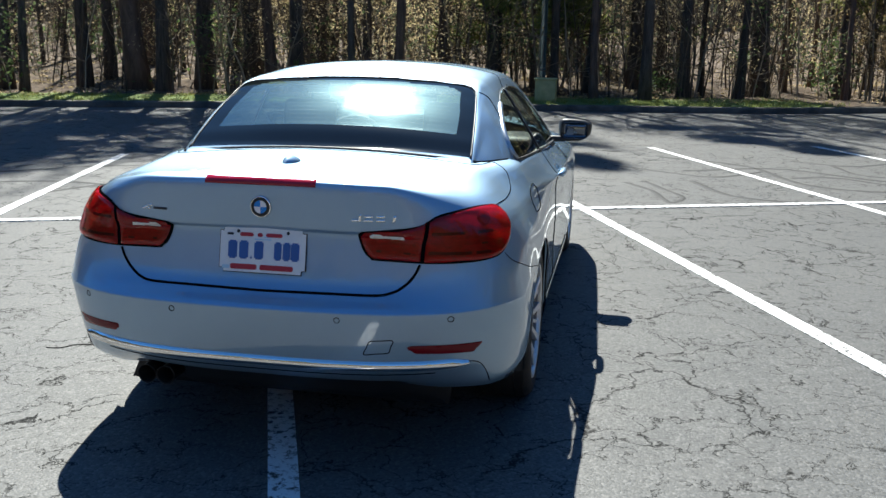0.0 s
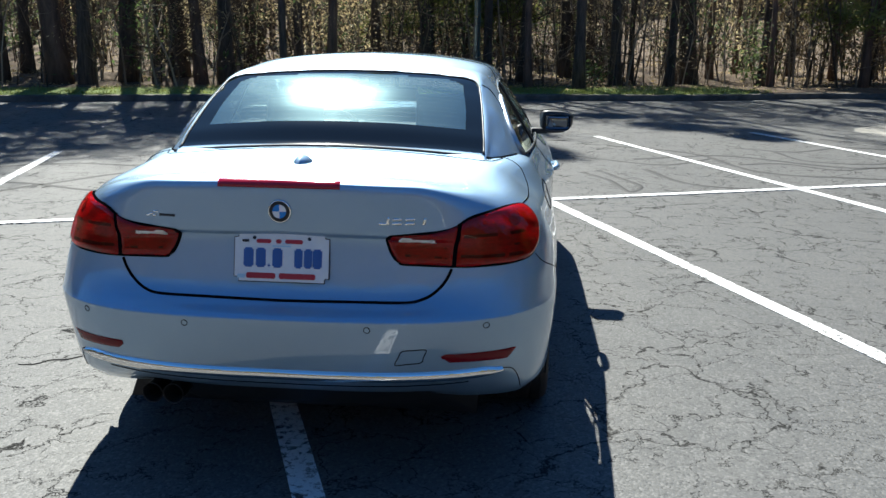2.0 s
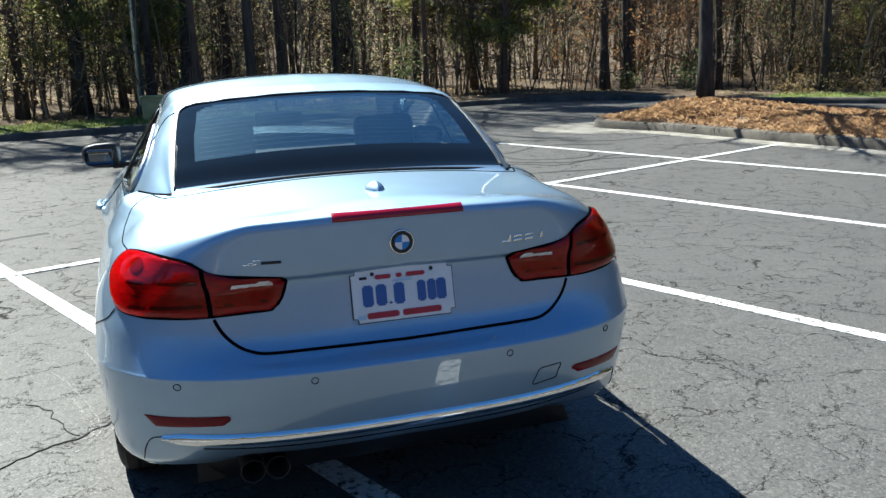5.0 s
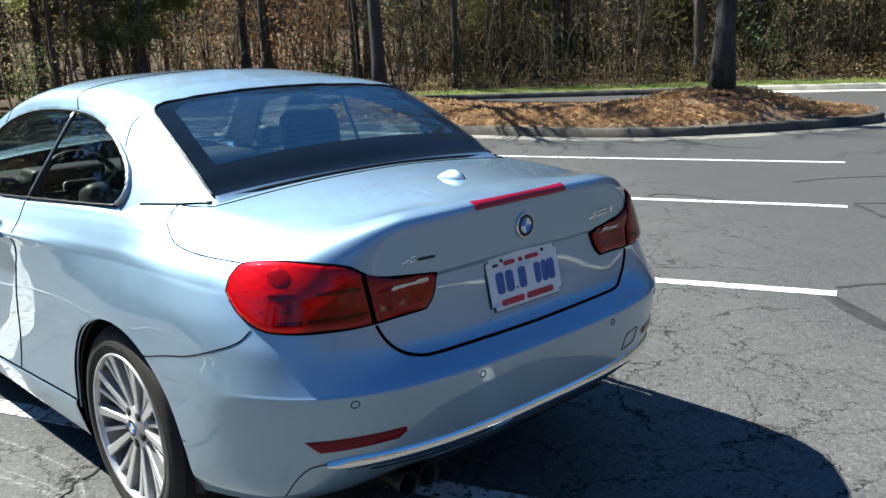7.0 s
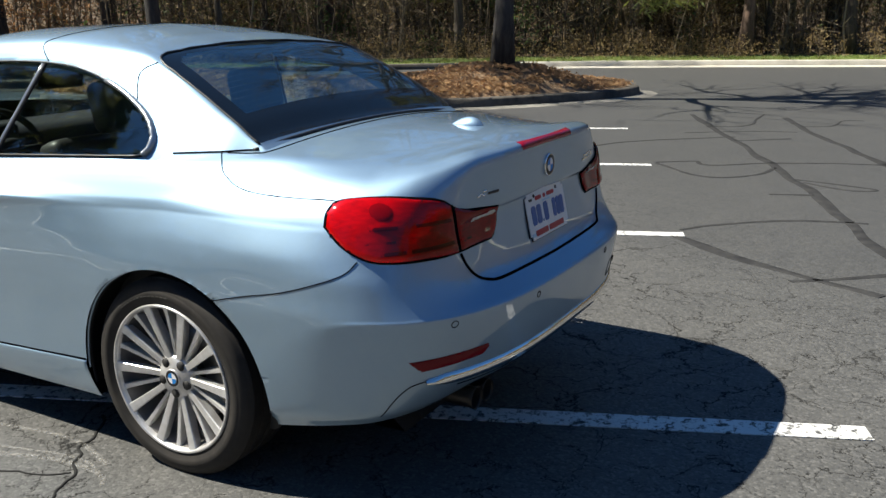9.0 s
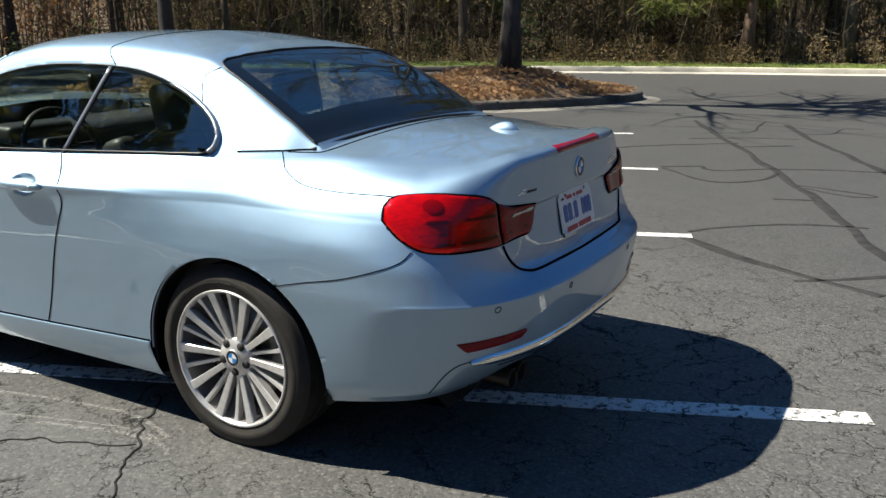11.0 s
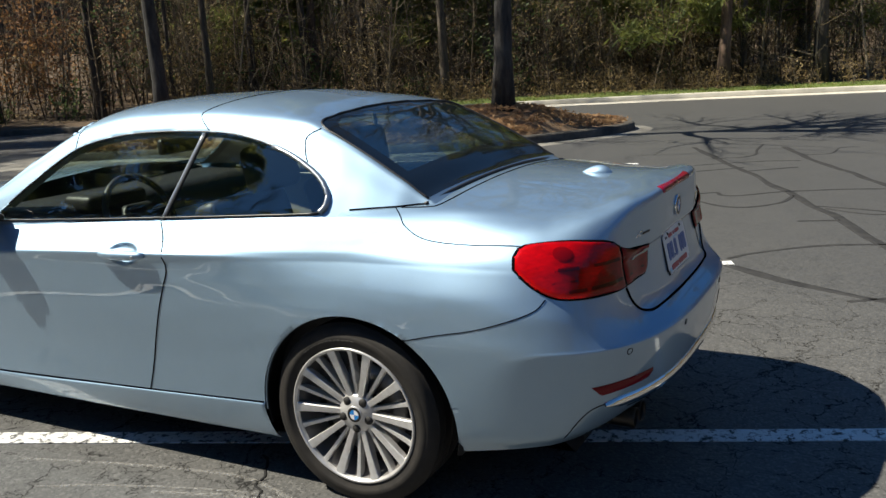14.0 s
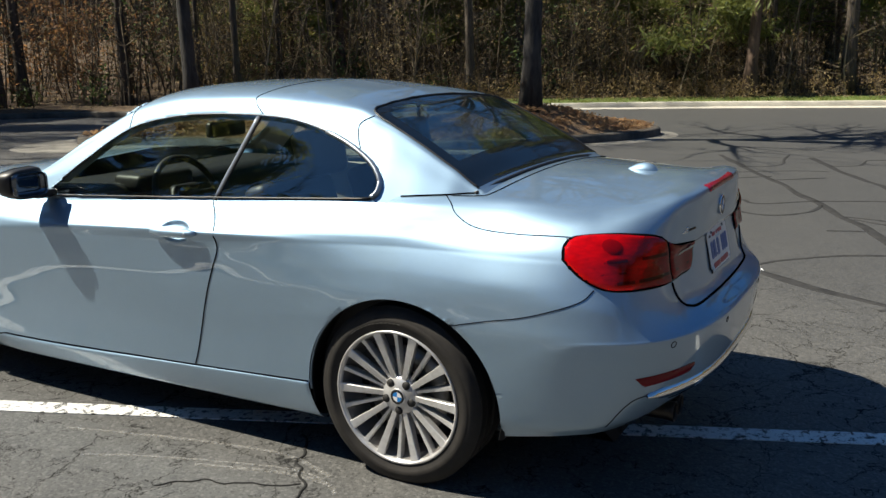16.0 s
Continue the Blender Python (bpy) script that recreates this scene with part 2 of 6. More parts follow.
def make_asphalt():
    m = material("worn_asphalt", (0.09, 0.09, 0.092), 0.5, Specular_IOR_Level=0.6)
    k = Nodes(m)
    broad = k.noise(0.35, 6, 0.6)
    patchy = k.ramp(k.noise(2.6, 6, 0.7), (0.35, 0.0), (0.7, 1.0))
    base = k.mix(broad, (0.058, 0.059, 0.060), (0.098, 0.097, 0.094))
    base = k.mix(k.math("MULTIPLY", patchy, 0.45), base, (0.125, 0.122, 0.115))
    stones = k.add("ShaderNodeTexVoronoi", Scale=105.0)
    k.link(k.co.outputs["Object"], stones.inputs["Vector"])
    tone = k.add("ShaderNodeSeparateColor")
    k.link(stones.outputs["Color"], tone.inputs[0])
    base = k.mix(k.ramp(tone.outputs[0], (0.0, 0.6), (0.35, 0.0)), base, (0.024, 0.025, 0.026))
    base = k.mix(k.ramp(tone.outputs[1], (0.62, 0.0), (1.0, 0.6)), base, (0.19, 0.186, 0.178))
    grit = k.noise(260, 3, 0.8)
    base = k.mix(k.ramp(grit, (0.5, 0.0), (0.7, 0.7)), base, (0.15, 0.147, 0.14))
    warp = k.add("ShaderNodeTexNoise", Scale=3.0, Detail=7.0, Roughness=0.65)
    k.link(k.co.outputs["Object"], warp.inputs["Vector"])
    off = k.add("ShaderNodeVectorMath")
    off.operation = "MULTIPLY_ADD"
    k.link(warp.outputs["Color"], off.inputs[0])
    off.inputs[1].default_value = (0.55, 0.55, 0.0)
    k.link(k.co.outputs["Object"], off.inputs[2])
    cracks = None
    place = k.add("ShaderNodeSeparateXYZ")
    k.link(k.co.outputs["Object"], place.inputs[0])
    along = k.math("SUBTRACT", place.outputs[0], k.math("MULTIPLY", place.outputs[1], 0.8))
    along = k.math("ADD", along, k.math("MULTIPLY", k.noise(0.5, 3), 2.5))
    newer = k.ramp(k.math("MULTIPLY", along, 0.1), (0.36, 0.0), (0.56, 1.0))
    base = k.mix(k.math("MULTIPLY", newer, 0.35), base, (0.040, 0.043, 0.047))
    sound = k.math("SUBTRACT", 1.0, k.math("MULTIPLY", newer, 0.92))
    for scale, width, lo in ((0.55, 0.0036, 0.43), (2.3, 0.0095, 0.42), (4.6, 0.0150, 0.45)):
        v = k.add("ShaderNodeTexVoronoi", Scale=scale)
        v.feature = "DISTANCE_TO_EDGE"
        k.link(off.outputs[0], v.inputs["Vector"])
        line = k.ramp(v.outputs["Distance"], (width * 0.35, 1.0), (width, 0.0))
        mask = k.ramp(k.noise(0.9 + 0.5 * scale, 4, 0.65), (lo, 0.0), (lo + 0.08, 1.0))
        part_line = k.math("MULTIPLY", k.math("MULTIPLY", line, mask), sound)
        cracks = part_line if cracks is None else k.math("MAXIMUM", cracks, part_line)
    k.colour(k.mix(k.math("MULTIPLY", cracks, 0.82), base, (0.006, 0.006, 0.006)))
    k.link(k.math("SUBTRACT", 0.2, k.math("MULTIPLY", cracks, 0.2)), k.b.inputs["Specular IOR Level"])
    k.rough(k.math("ADD", 0.5, k.math("MULTIPLY", cracks, 0.45)))
    k.bump(k.math("SUBTRACT", k.math("MULTIPLY", stones.outputs["Distance"], -0.5), k.math("MULTIPLY", cracks, 0.35)), 0.36, 0.006)
    return m


ASPHALT = make_asphalt()


def make_line_paint():
    m = material("worn_white_paint", (0.75, 0.75, 0.73), 0.7)
    k = Nodes(m)
    wear = k.ramp(k.noise(24, 7, 0.8), (0.435, 0.0), (0.48, 1.0))
    patch = k.ramp(k.noise(1.1, 3), (0.52, 0.0), (0.72, 1.0))
    hold = k.math("MAXIMUM", wear, patch)
    k.colour(k.mix(hold, (0.05, 0.05, 0.05), k.mix(k.noise(5, 4), (0.62, 0.62, 0.60), (0.80, 0.80, 0.78))))
    k.bump(hold, 0.3, 0.003)
    return m


LINE = make_line_paint()
TAR = material("tar_seal", (0.030, 0.030, 0.031), 0.7, Specular_IOR_Level=0.2)
k = Nodes(TAR)
k.colour(k.ramp(k.noise(9, 5), (0.3, (0.022, 0.022, 0.023)), (0.75, (0.054, 0.053, 0.052))))
CONCRETE = material("concrete", (0.45, 0.43, 0.38), 0.85)
k = Nodes(CONCRETE)
k.colour(k.mix(k.ramp(k.noise(1.6, 6, 0.65), (0.3, 0.0), (0.7, 1.0)), (0.42, 0.39, 0.33), (0.66, 0.62, 0.53)))
k.bump(k.noise(70, 4), 0.3, 0.004)
# weathered concrete; the shade on these kerb faces is put into its colour
SHADED_KERB = material("weathered_kerb", (0.16, 0.14, 0.12), 0.9)
k = Nodes(SHADED_KERB)
k.colour(k.mix(k.ramp(k.noise(2.2, 6, 0.7), (0.35, 0.0), (0.7, 1.0)), (0.045, 0.040, 0.034), (0.15, 0.135, 0.113)))
k.bump(k.noise(70, 4), 0.3, 0.004)
APRON = material("stained_concrete", (0.2, 0.19, 0.165), 0.85)
k = Nodes(APRON)
k.colour(k.mix(k.ramp(k.noise(1.8, 6, 0.7), (0.35, 0.0), (0.68, 1.0)), (0.10, 0.095, 0.085), (0.33, 0.31, 0.265)))
k.bump(k.noise(70, 4), 0.3, 0.004)
GRASS_SOIL = material("mossy_grass", (0.08, 0.12, 0.03), 0.95)
k = Nodes(GRASS_SOIL)
k.colour(k.ramp(k.noise(2.4, 6, 0.7), (0.3, (0.085, 0.10, 0.022)), (0.55, (0.12, 0.17, 0.033)), (0.78, (0.18, 0.16, 0.06))))
k.bump(k.noise(40, 4), 0.7, 0.03)
LITTER = material("leaf_litter", (0.2, 0.13, 0.08), 0.95)
k = Nodes(LITTER)
spots = k.add("ShaderNodeTexVoronoi", Scale=7.0)
k.link(k.co.outputs["Object"], spots.inputs["Vector"])
k.colour(k.mix(k.noise(0.5, 5), k.mix(spots.outputs["Distance"], (0.11, 0.072, 0.042), (0.04, 0.026, 0.016)), k.mix(spots.outputs["Distance"], (0.18, 0.12, 0.064), (0.07, 0.046, 0.026))))
k.bump(spots.outputs["Distance"], 0.8, 0.05)
MULCH = material("pine_straw", (0.32, 0.17, 0.08), 0.95)
k = Nodes(MULCH)
straw = k.noise(30, 5, 0.8, "Object", (1.0, 5.0, 1.0), 1.2)
k.colour(k.mix(k.noise(1.3, 4), k.ramp(straw, (0.3, (0.09, 0.052, 0.03)), (0.7, (0.29, 0.185, 0.105))), k.ramp(straw, (0.3, (0.14, 0.09, 0.052)), (0.7, (0.40, 0.285, 0.175)))))
k.bump(straw, 0.5, 0.02)

# the parking grid: along the row, and ahead across it
ROW_E, ROW_N = Vector((0.9272, 0.3746, 0)), Vector((-0.3746, 0.9272, 0))


def lot(e, n, z=0.0):
    return ROW_E * e + ROW_N * n + Vector((0, 0, z))


gv = [(x, y, 0.0) for y in np.linspace(-400, 400, 21) for x in np.linspace(-400, 400, 21)]
gf = [(r * 21 + c_, r * 21 + c_ + 1, (r + 1) * 21 + c_ + 1, (r + 1) * 21 + c_) for r in range(20) for c_ in range(20)]
ground = tagged(piece("ground", gv, gf, ASPHALT, smooth=False), "cracked grey asphalt of a parking lot", "asphalt", kind="structure")


def stripe(a, b, width=0.105, top=0.0045):
    """A painted line between two places of the lot, a slab of its own a few millimetres thick."""
    a, b = Vector(a), Vector(b)
    d = (b - a).normalized()
    s = Vector((-d.y, d.x, 0)) * width / 2
    n = max(2, int((b - a).length / 0.25))
    v, f = [], []
    for i in range(n + 1):
        p = a.lerp(b, i / n)
        w1, w2 = (1 + 0.06 * noise.noise(p * 3.1)), (1 + 0.06 * noise.noise(p * 3.7 + Vector((9, 0, 0))))
        for q, z in ((p - s * w1, 0.0005), (p - s * w1, top), (p + s * w2, top), (p + s * w2, 0.0005)):
            v.append((q.x, q.y, z))
    for i in range(n):
        for c_ in range(3):
            j = i * 4 + c_
            f.append((j, j + 4, j + 5, j + 1))
    f += [(0, 1, 2, 3), (n * 4 + 3, n * 4 + 2, n * 4 + 1, n * 4)]
    return tagged(piece("parking_line", v, f, LINE, smooth=False), "worn white painted line on the asphalt", "road marking", "parking lines", "structure")


CENTRE_N, NEAR_N, FAR_N = 3.87, -1.66, 8.5
# each line of the row: where it starts and ends along the row, and how far ahead
for e0, n0, e1, n1 in ((-8.0, NEAR_N, -8.0, FAR_N), (-5.3, NEAR_N, -5.3, FAR_N), (-2.75, NEAR_N, -2.6, CENTRE_N - .06), (-2.59, CENTRE_N + .06, -2.11, 8.25), (-.285, -1.92, -.25, FAR_N),
                       (2.5, -1.64, 2.56, FAR_N), (5.2, -1.67, 5.27, FAR_N), (7.86, -1.62, 7.95, FAR_N)):
    stripe(lot(e0, n0), lot(e1, n1))
stripe(lot(-13, CENTRE_N + .03), lot(10.2, CENTRE_N - .08), 0.10, 0.009)


def seam(points, width, mat=None, name="tar_seam", label="dark tar crack seal on the asphalt", category="crack seal", group="tar seams", jag=0.0):
    """A band of crack sealer that wanders over the asphalt."""
    path = spline(points, 10)
    v, f = [], []
    for i, p in enumerate(path):
        a, b = path[max(i - 1, 0)], path[min(i + 1, len(path) - 1)]
        d = Vector((b[0] - a[0], b[1] - a[1], 0)).normalized()
        s = Vector((-d.y, d.x, 0))
        w = width * (1 + 0.5 * noise.noise(Vector((p[0] * 2.3, p[1] * 2.3, 1.7)))) / 2
        j = 0.05 * noise.noise(Vector((p[0] * 1.9, p[1] * 1.9, 5.5))) + jag * noise.noise(Vector((p[0] * 17, p[1] * 17, 2.5)))
        c_ = Vector((p[0], p[1], 0)) + s * j
        for q, z in ((c_ - s * w, 0.0006), (c_ - s * w * .7, 0.004), (c_ + s * w * .7, 0.004), (c_ + s * w, 0.0006)):
            v.append((q.x, q.y, z))
    for i in range(len(path) - 1):
        for c_ in range(3):
            j = i * 4 + c_
            f.append((j, j + 4, j + 5, j + 1))
    return tagged(piece(name, v, f, mat or TAR), label, category, group, "structure")


# the edge of the lot: kerb, verge and woodland floor run round it
# The side behind the car is unseen; its woods are added to darken reflections.
EDGE = [(-30, 7.2), (-20, 10.6), (-11.6, 13.3), (-5, 15.4), (0, 16.7), (4.5, 17.7), (8.2, 19.3), (11.2, 18.6), (13.3, 14.8), (15.9, 11.4), (18.4, 7.9), (20.1, 4.8), (21.4, 1.5), (23, -3.5), (24.5, -14), (21, -22), (2, -25), (-22, -23), (-31, -13), (-32, -1)]
loop = spline(EDGE, 14, True)
loop_poly = loop[:, :2]


def outward(i):
    a, b = loop[i - 1], loop[(i + 1) % len(loop)]
    d = np.array([b[0] - a[0], b[1] - a[1]])
    d /= np.hypot(*d)
    return np.array([-d[1], d[0]])


def floor_z(x, y, off):
    return 0.13 + max(0.0, off - 4.0) * 0.045 + (0.10 * noise.noise(Vector((x * .35, y * .35, 3))) * clamp((off - 1.2) / 2))


def ribbon(offsets, heights, rows=None):
    """A strip that follows the edge: one row of points for each offset."""
    v, f = [], []
    idx = list(rows) if rows else list(range(len(loop))) + [0]
    for i in idx:
        nrm = outward(i)
        for o, h in zip(offsets, heights):
            x, y = loop[i][0] + nrm[0] * o, loop[i][1] + nrm[1] * o
            v.append((x, y, h if h is not None else floor_z(x, y, o)))
    n = len(offsets)
    for i in range(len(idx) - 1):
        for c_ in range(n - 1):
            a = i * n + c_
            f.append((a, a + n, a + n + 1, a + 1))
    return v, f


# verge side gets the shaded colour, drive side the plain pale concrete
KERB_AT = ((0, .012, .03, .15, .17), (0.0, .115, .135, .14, .05))
v, f = ribbon(*KERB_AT, [i for i in range(len(loop)) if i >= 19 * 14 - 7] + list(range(0, 10 * 14 + 1)))
tagged(piece("kerb", v, f, SHADED_KERB), "weathered kerb along the verge, shade in its dark colour", "kerb", kind="structure")
v, f = ribbon(*KERB_AT, range(10 * 14, 19 * 14 - 6))
tagged(piece("kerb", v, f, CONCRETE), "pale concrete kerb along the drive", "kerb", kind="structure")
right_rows = [i for i in range(len(loop)) if 10 * 14 <= i <= 14 * 14]
v, f = ribbon((-.55, -.52, -.02, .001), (0.0005, .007, .012, .012), right_rows)
tagged(piece("gutter", v, f, CONCRETE), "pale concrete gutter along the kerb", "gutter", kind="structure")
v, f = ribbon((.15, .4, .8, 1.2, 1.8, 2.4, 2.8), (.125, .135, .145, .15, .155, .155, .12), list(range(8 * 14, len(loop))) + list(range(5 * 14 + 8)))
tagged(piece("verge", v, f, GRASS_SOIL), "mossy green grass verge behind the kerb", "grass", kind="structure")
v, f = ribbon((2.3, 2.6, 3, 4, 5, 6.5, 8, 10, 13, 17, 22, 30, 42, 60, 90, 140), (.10,) + (None,) * 15)
tagged(piece("woodland_floor", v, f, LITTER), "brown leaf litter on the woodland floor", "leaf litter", kind="structure")

v, f = ribbon((.15, .4, .8, 1.2, 1.8, 2.4, 2.8), (.125, .135, .145, .15, .155, .155, .12), range(5 * 14 + 7, 8 * 14 + 1))
tagged(piece("verge", v, f, LITTER), "brown leaf-strewn verge behind the shaded kerb", "leaf litter", kind="structure")

# the planted island
ISLAND = spline([(7.08, 11.3), (7.65, 9.7), (8.1, 7.2), (8.75, 5.0), (9.95, 3.75), (11.5, 2.85), (12.6, 2.8), (13.1, 3.6), (12.7, 5.6), (11.7, 8.6), (10.7, 10.8), (9.5, 12.2), (8.0, 12.1)], 10, True)
isl_mid = ISLAND.mean(0)


def inset_ring(o):
    """The island's outline moved inwards by o metres."""
    n = len(ISLAND)
    out = []
    for i in range(n):
        a, b = ISLAND[i - 1], ISLAND[(i + 1) % n]
        d = (b - a) / np.hypot(*(b - a))
        nrm = np.array([d[1], -d[0]])
        if np.dot(nrm, isl_mid - ISLAND[i]) < 0:
            nrm = -nrm
        out.append(ISLAND[i] + nrm * o)
    return out


def ring_strip(rings):
    v, f = [], []
    n = len(ISLAND)
    for pts, z in rings:
        v += [(p[0], p[1], z) for p in pts]
    for r in range(len(rings) - 1):
        for i in range(n):
            j = (i + 1) % n
            f.append((r * n + i, r * n + j, (r + 1) * n + j, (r + 1) * n + i))
    return v, f


def apron_ring(o, z):
    """The gutter's outline, drawn out to a broad apron at the island's tip."""
    out = []
    for p, q in zip(ISLAND, inset_ring(-1.0)):
        more = .85 * math.exp(-((p[0] - 7.08) ** 2 + (p[1] - 11.3) ** 2) / .7)
        out.append(p + (q - p) * (o + more))
    return out, z


v, f = ring_strip([apron_ring(.30, .0005), apron_ring(.28, .007), (inset_ring(-.02), .012), (inset_ring(0), .012)])
tagged(piece("island_gutter", v, f, APRON), "stained concrete gutter round the planted island", "gutter", kind="structure")
v, f = ring_strip([(inset_ring(0), 0), (inset_ring(.015), .12), (inset_ring(.04), .14), (inset_ring(.15), .145), (inset_ring(.17), .06)])
tagged(piece("island_kerb", v, f, SHADED_KERB), "weathered rounded concrete kerb of the planted island, shade in its dark colour", "kerb", kind="structure")
MOUND = (10.65, 4.5)
MOUND_NORTH = (8.6, 10.15)


def mound_z(x, y, s):
    h = .13 + .10 * s * (2 - s)
    rise = clamp(s / .24)
    h += .36 * rise * math.exp(-((x - MOUND[0]) ** 2 + (y - MOUND[1]) ** 2) / 1.9)
    h += .26 * rise * math.exp(-((x - MOUND_NORTH[0]) ** 2 + (y - MOUND_NORTH[1]) ** 2) / 1.6)
    return h + .05 * noise.noise(Vector((x * 1.7, y * 1.7, 2)))


v, f = [], []
n = len(ISLAND)
base_ring = inset_ring(.15)
STEPS = 14
for r in range(STEPS):
    s = r / STEPS
    for p in base_ring:
        x, y = p[0] + (isl_mid[0] - p[0]) * s, p[1] + (isl_mid[1] - p[1]) * s
        v.append((x, y, mound_z(x, y, s) if r else .12))
v.append((isl_mid[0], isl_mid[1], mound_z(isl_mid[0], isl_mid[1], 1)))
for r in range(STEPS - 1):
    for i in range(n):
        j = (i + 1) % n
        f.append((r * n + i, r * n + j, (r + 1) * n + j, (r + 1) * n + i))
f += [((STEPS - 1) * n + i, (STEPS - 1) * n + (i + 1) % n, STEPS * n) for i in range(n)]
tagged(piece("mulch_bed", v, f, MULCH), "mound of reddish brown pine straw mulch", "mulch", kind="structure")


# ---- trees ----
def bark(name, a, b, scale=9.0):
    m = material(name, a, 0.95)
    k = Nodes(m)
    ridge = k.noise(scale, 6, 0.7, "Object", (1.0, 1.0, 0.22), 0.6)
    k.colour(k.mix(k.ramp(ridge, (0.35, 0.0), (0.65, 1.0)), a, b))
    k.bump(ridge, 0.8, 0.03)
    return m


BARK = bark("grey_brown_bark", (0.035, 0.027, 0.021), (0.125, 0.10, 0.078))
# grey bark of the island trees, darkened in colour for their backlit side
BACKLIT_BARK = bark("dark_grey_bark", (0.018, 0.017, 0.017), (0.062, 0.058, 0.055))
PINE_BARK = bark("pine_bark", (0.065, 0.043, 0.032), (0.19, 0.125, 0.09), 6.0)
TWIG = material("bare_twigs", (0.15, 0.118, 0.09), 0.9)
k = Nodes(TWIG)
per = k.add("ShaderNodeNewGeometry")
k.colour(k.ramp(per.outputs["Random Per Island"], (0.0, (0.04, 0.03, 0.02)), (0.6, (0.13, 0.096, 0.062)), (1.0, (0.33, 0.265, 0.18))))


def leaf_material(name, *stops):
    m = material(name, stops[0], 0.7)
    k = Nodes(m)
    g = k.add("ShaderNodeNewGeometry")
    k.colour(k.ramp(g.outputs["Random Per Island"], *[(i / (len(stops) - 1), c_) for i, c_ in enumerate(stops)]))
    k.b.inputs["Subsurface Weight"].default_value = 0.0
    tr = k.add("ShaderNodeBsdfTranslucent")
    tr.inputs[0].default_value = (*[min(1, 1.6 * x) for x in stops[-1]], 1)
    mx = k.add("ShaderNodeMixShader")
    mx.inputs[0].default_value = 0.35
    k.link(k.b.outputs[0], mx.inputs[1])
    k.link(tr.outputs[0], mx.inputs[2])
    k.link(mx.outputs[0], k.t.nodes["Material Output"].inputs[0])
    return m


NEEDLES = leaf_material("pine_needles", (0.022, 0.040, 0.010), (0.08, 0.11, 0.025), (0.22, 0.235, 0.065))
TAN_LEAVES = leaf_material("dry_beech_leaves", (0.20, 0.125, 0.055), (0.33, 0.235, 0.115), (0.45, 0.36, 0.20))
GREEN_LEAVES = leaf_material("evergreen_leaves", (0.02, 0.04, 0.012), (0.05, 0.085, 0.025), (0.10, 0.14, 0.05))


def rough_branch(rng, start, direction, length, r0, droop=0.0, wander=0.25, steps=5):
    p, d = Vector(start), Vector(direction).normalized()
    path, radii = [p.copy()], [r0]
    for i in range(steps):
        d = (d + Vector((rng.uniform(-1, 1), rng.uniform(-1, 1), rng.uniform(-.6, .8))) * wander + Vector((0, 0, -droop))).normalized()
        p = p + d * length / steps
        path.append(p.copy())
        radii.append(r0 * (1 - (i + 1) / steps * .85))
    return path, radii


def join(parts):
    V, F = [], []
    for v, f in parts:
        o = len(V)
        V += v
        F += [tuple(i + o for i in q) for q in f]
    return V, F


def leaves(rng, centre, count, spread, size, flatten=0.7, wide=0.45):
    out = []
    for _ in range(count):
        c_ = Vector(centre) + Vector((rng.gauss(0, 1), rng.gauss(0, 1), rng.gauss(0, flatten))) * spread
        a = Vector((rng.uniform(-1, 1), rng.uniform(-1, 1), rng.uniform(-1, 1))).normalized()
        b = a.orthogonal().normalized()
        b = Matrix.Rotation(rng.uniform(0, 6.28), 3, a) @ b
        s = size * rng.uniform(.6, 1.4)
        v = [c_ - b * s, c_ + a.cross(b) * s * wide, c_ + b * s, c_ - a.cross(b) * s * wide]
        out.append((v, [(0, 1, 2, 3)]))
    return out


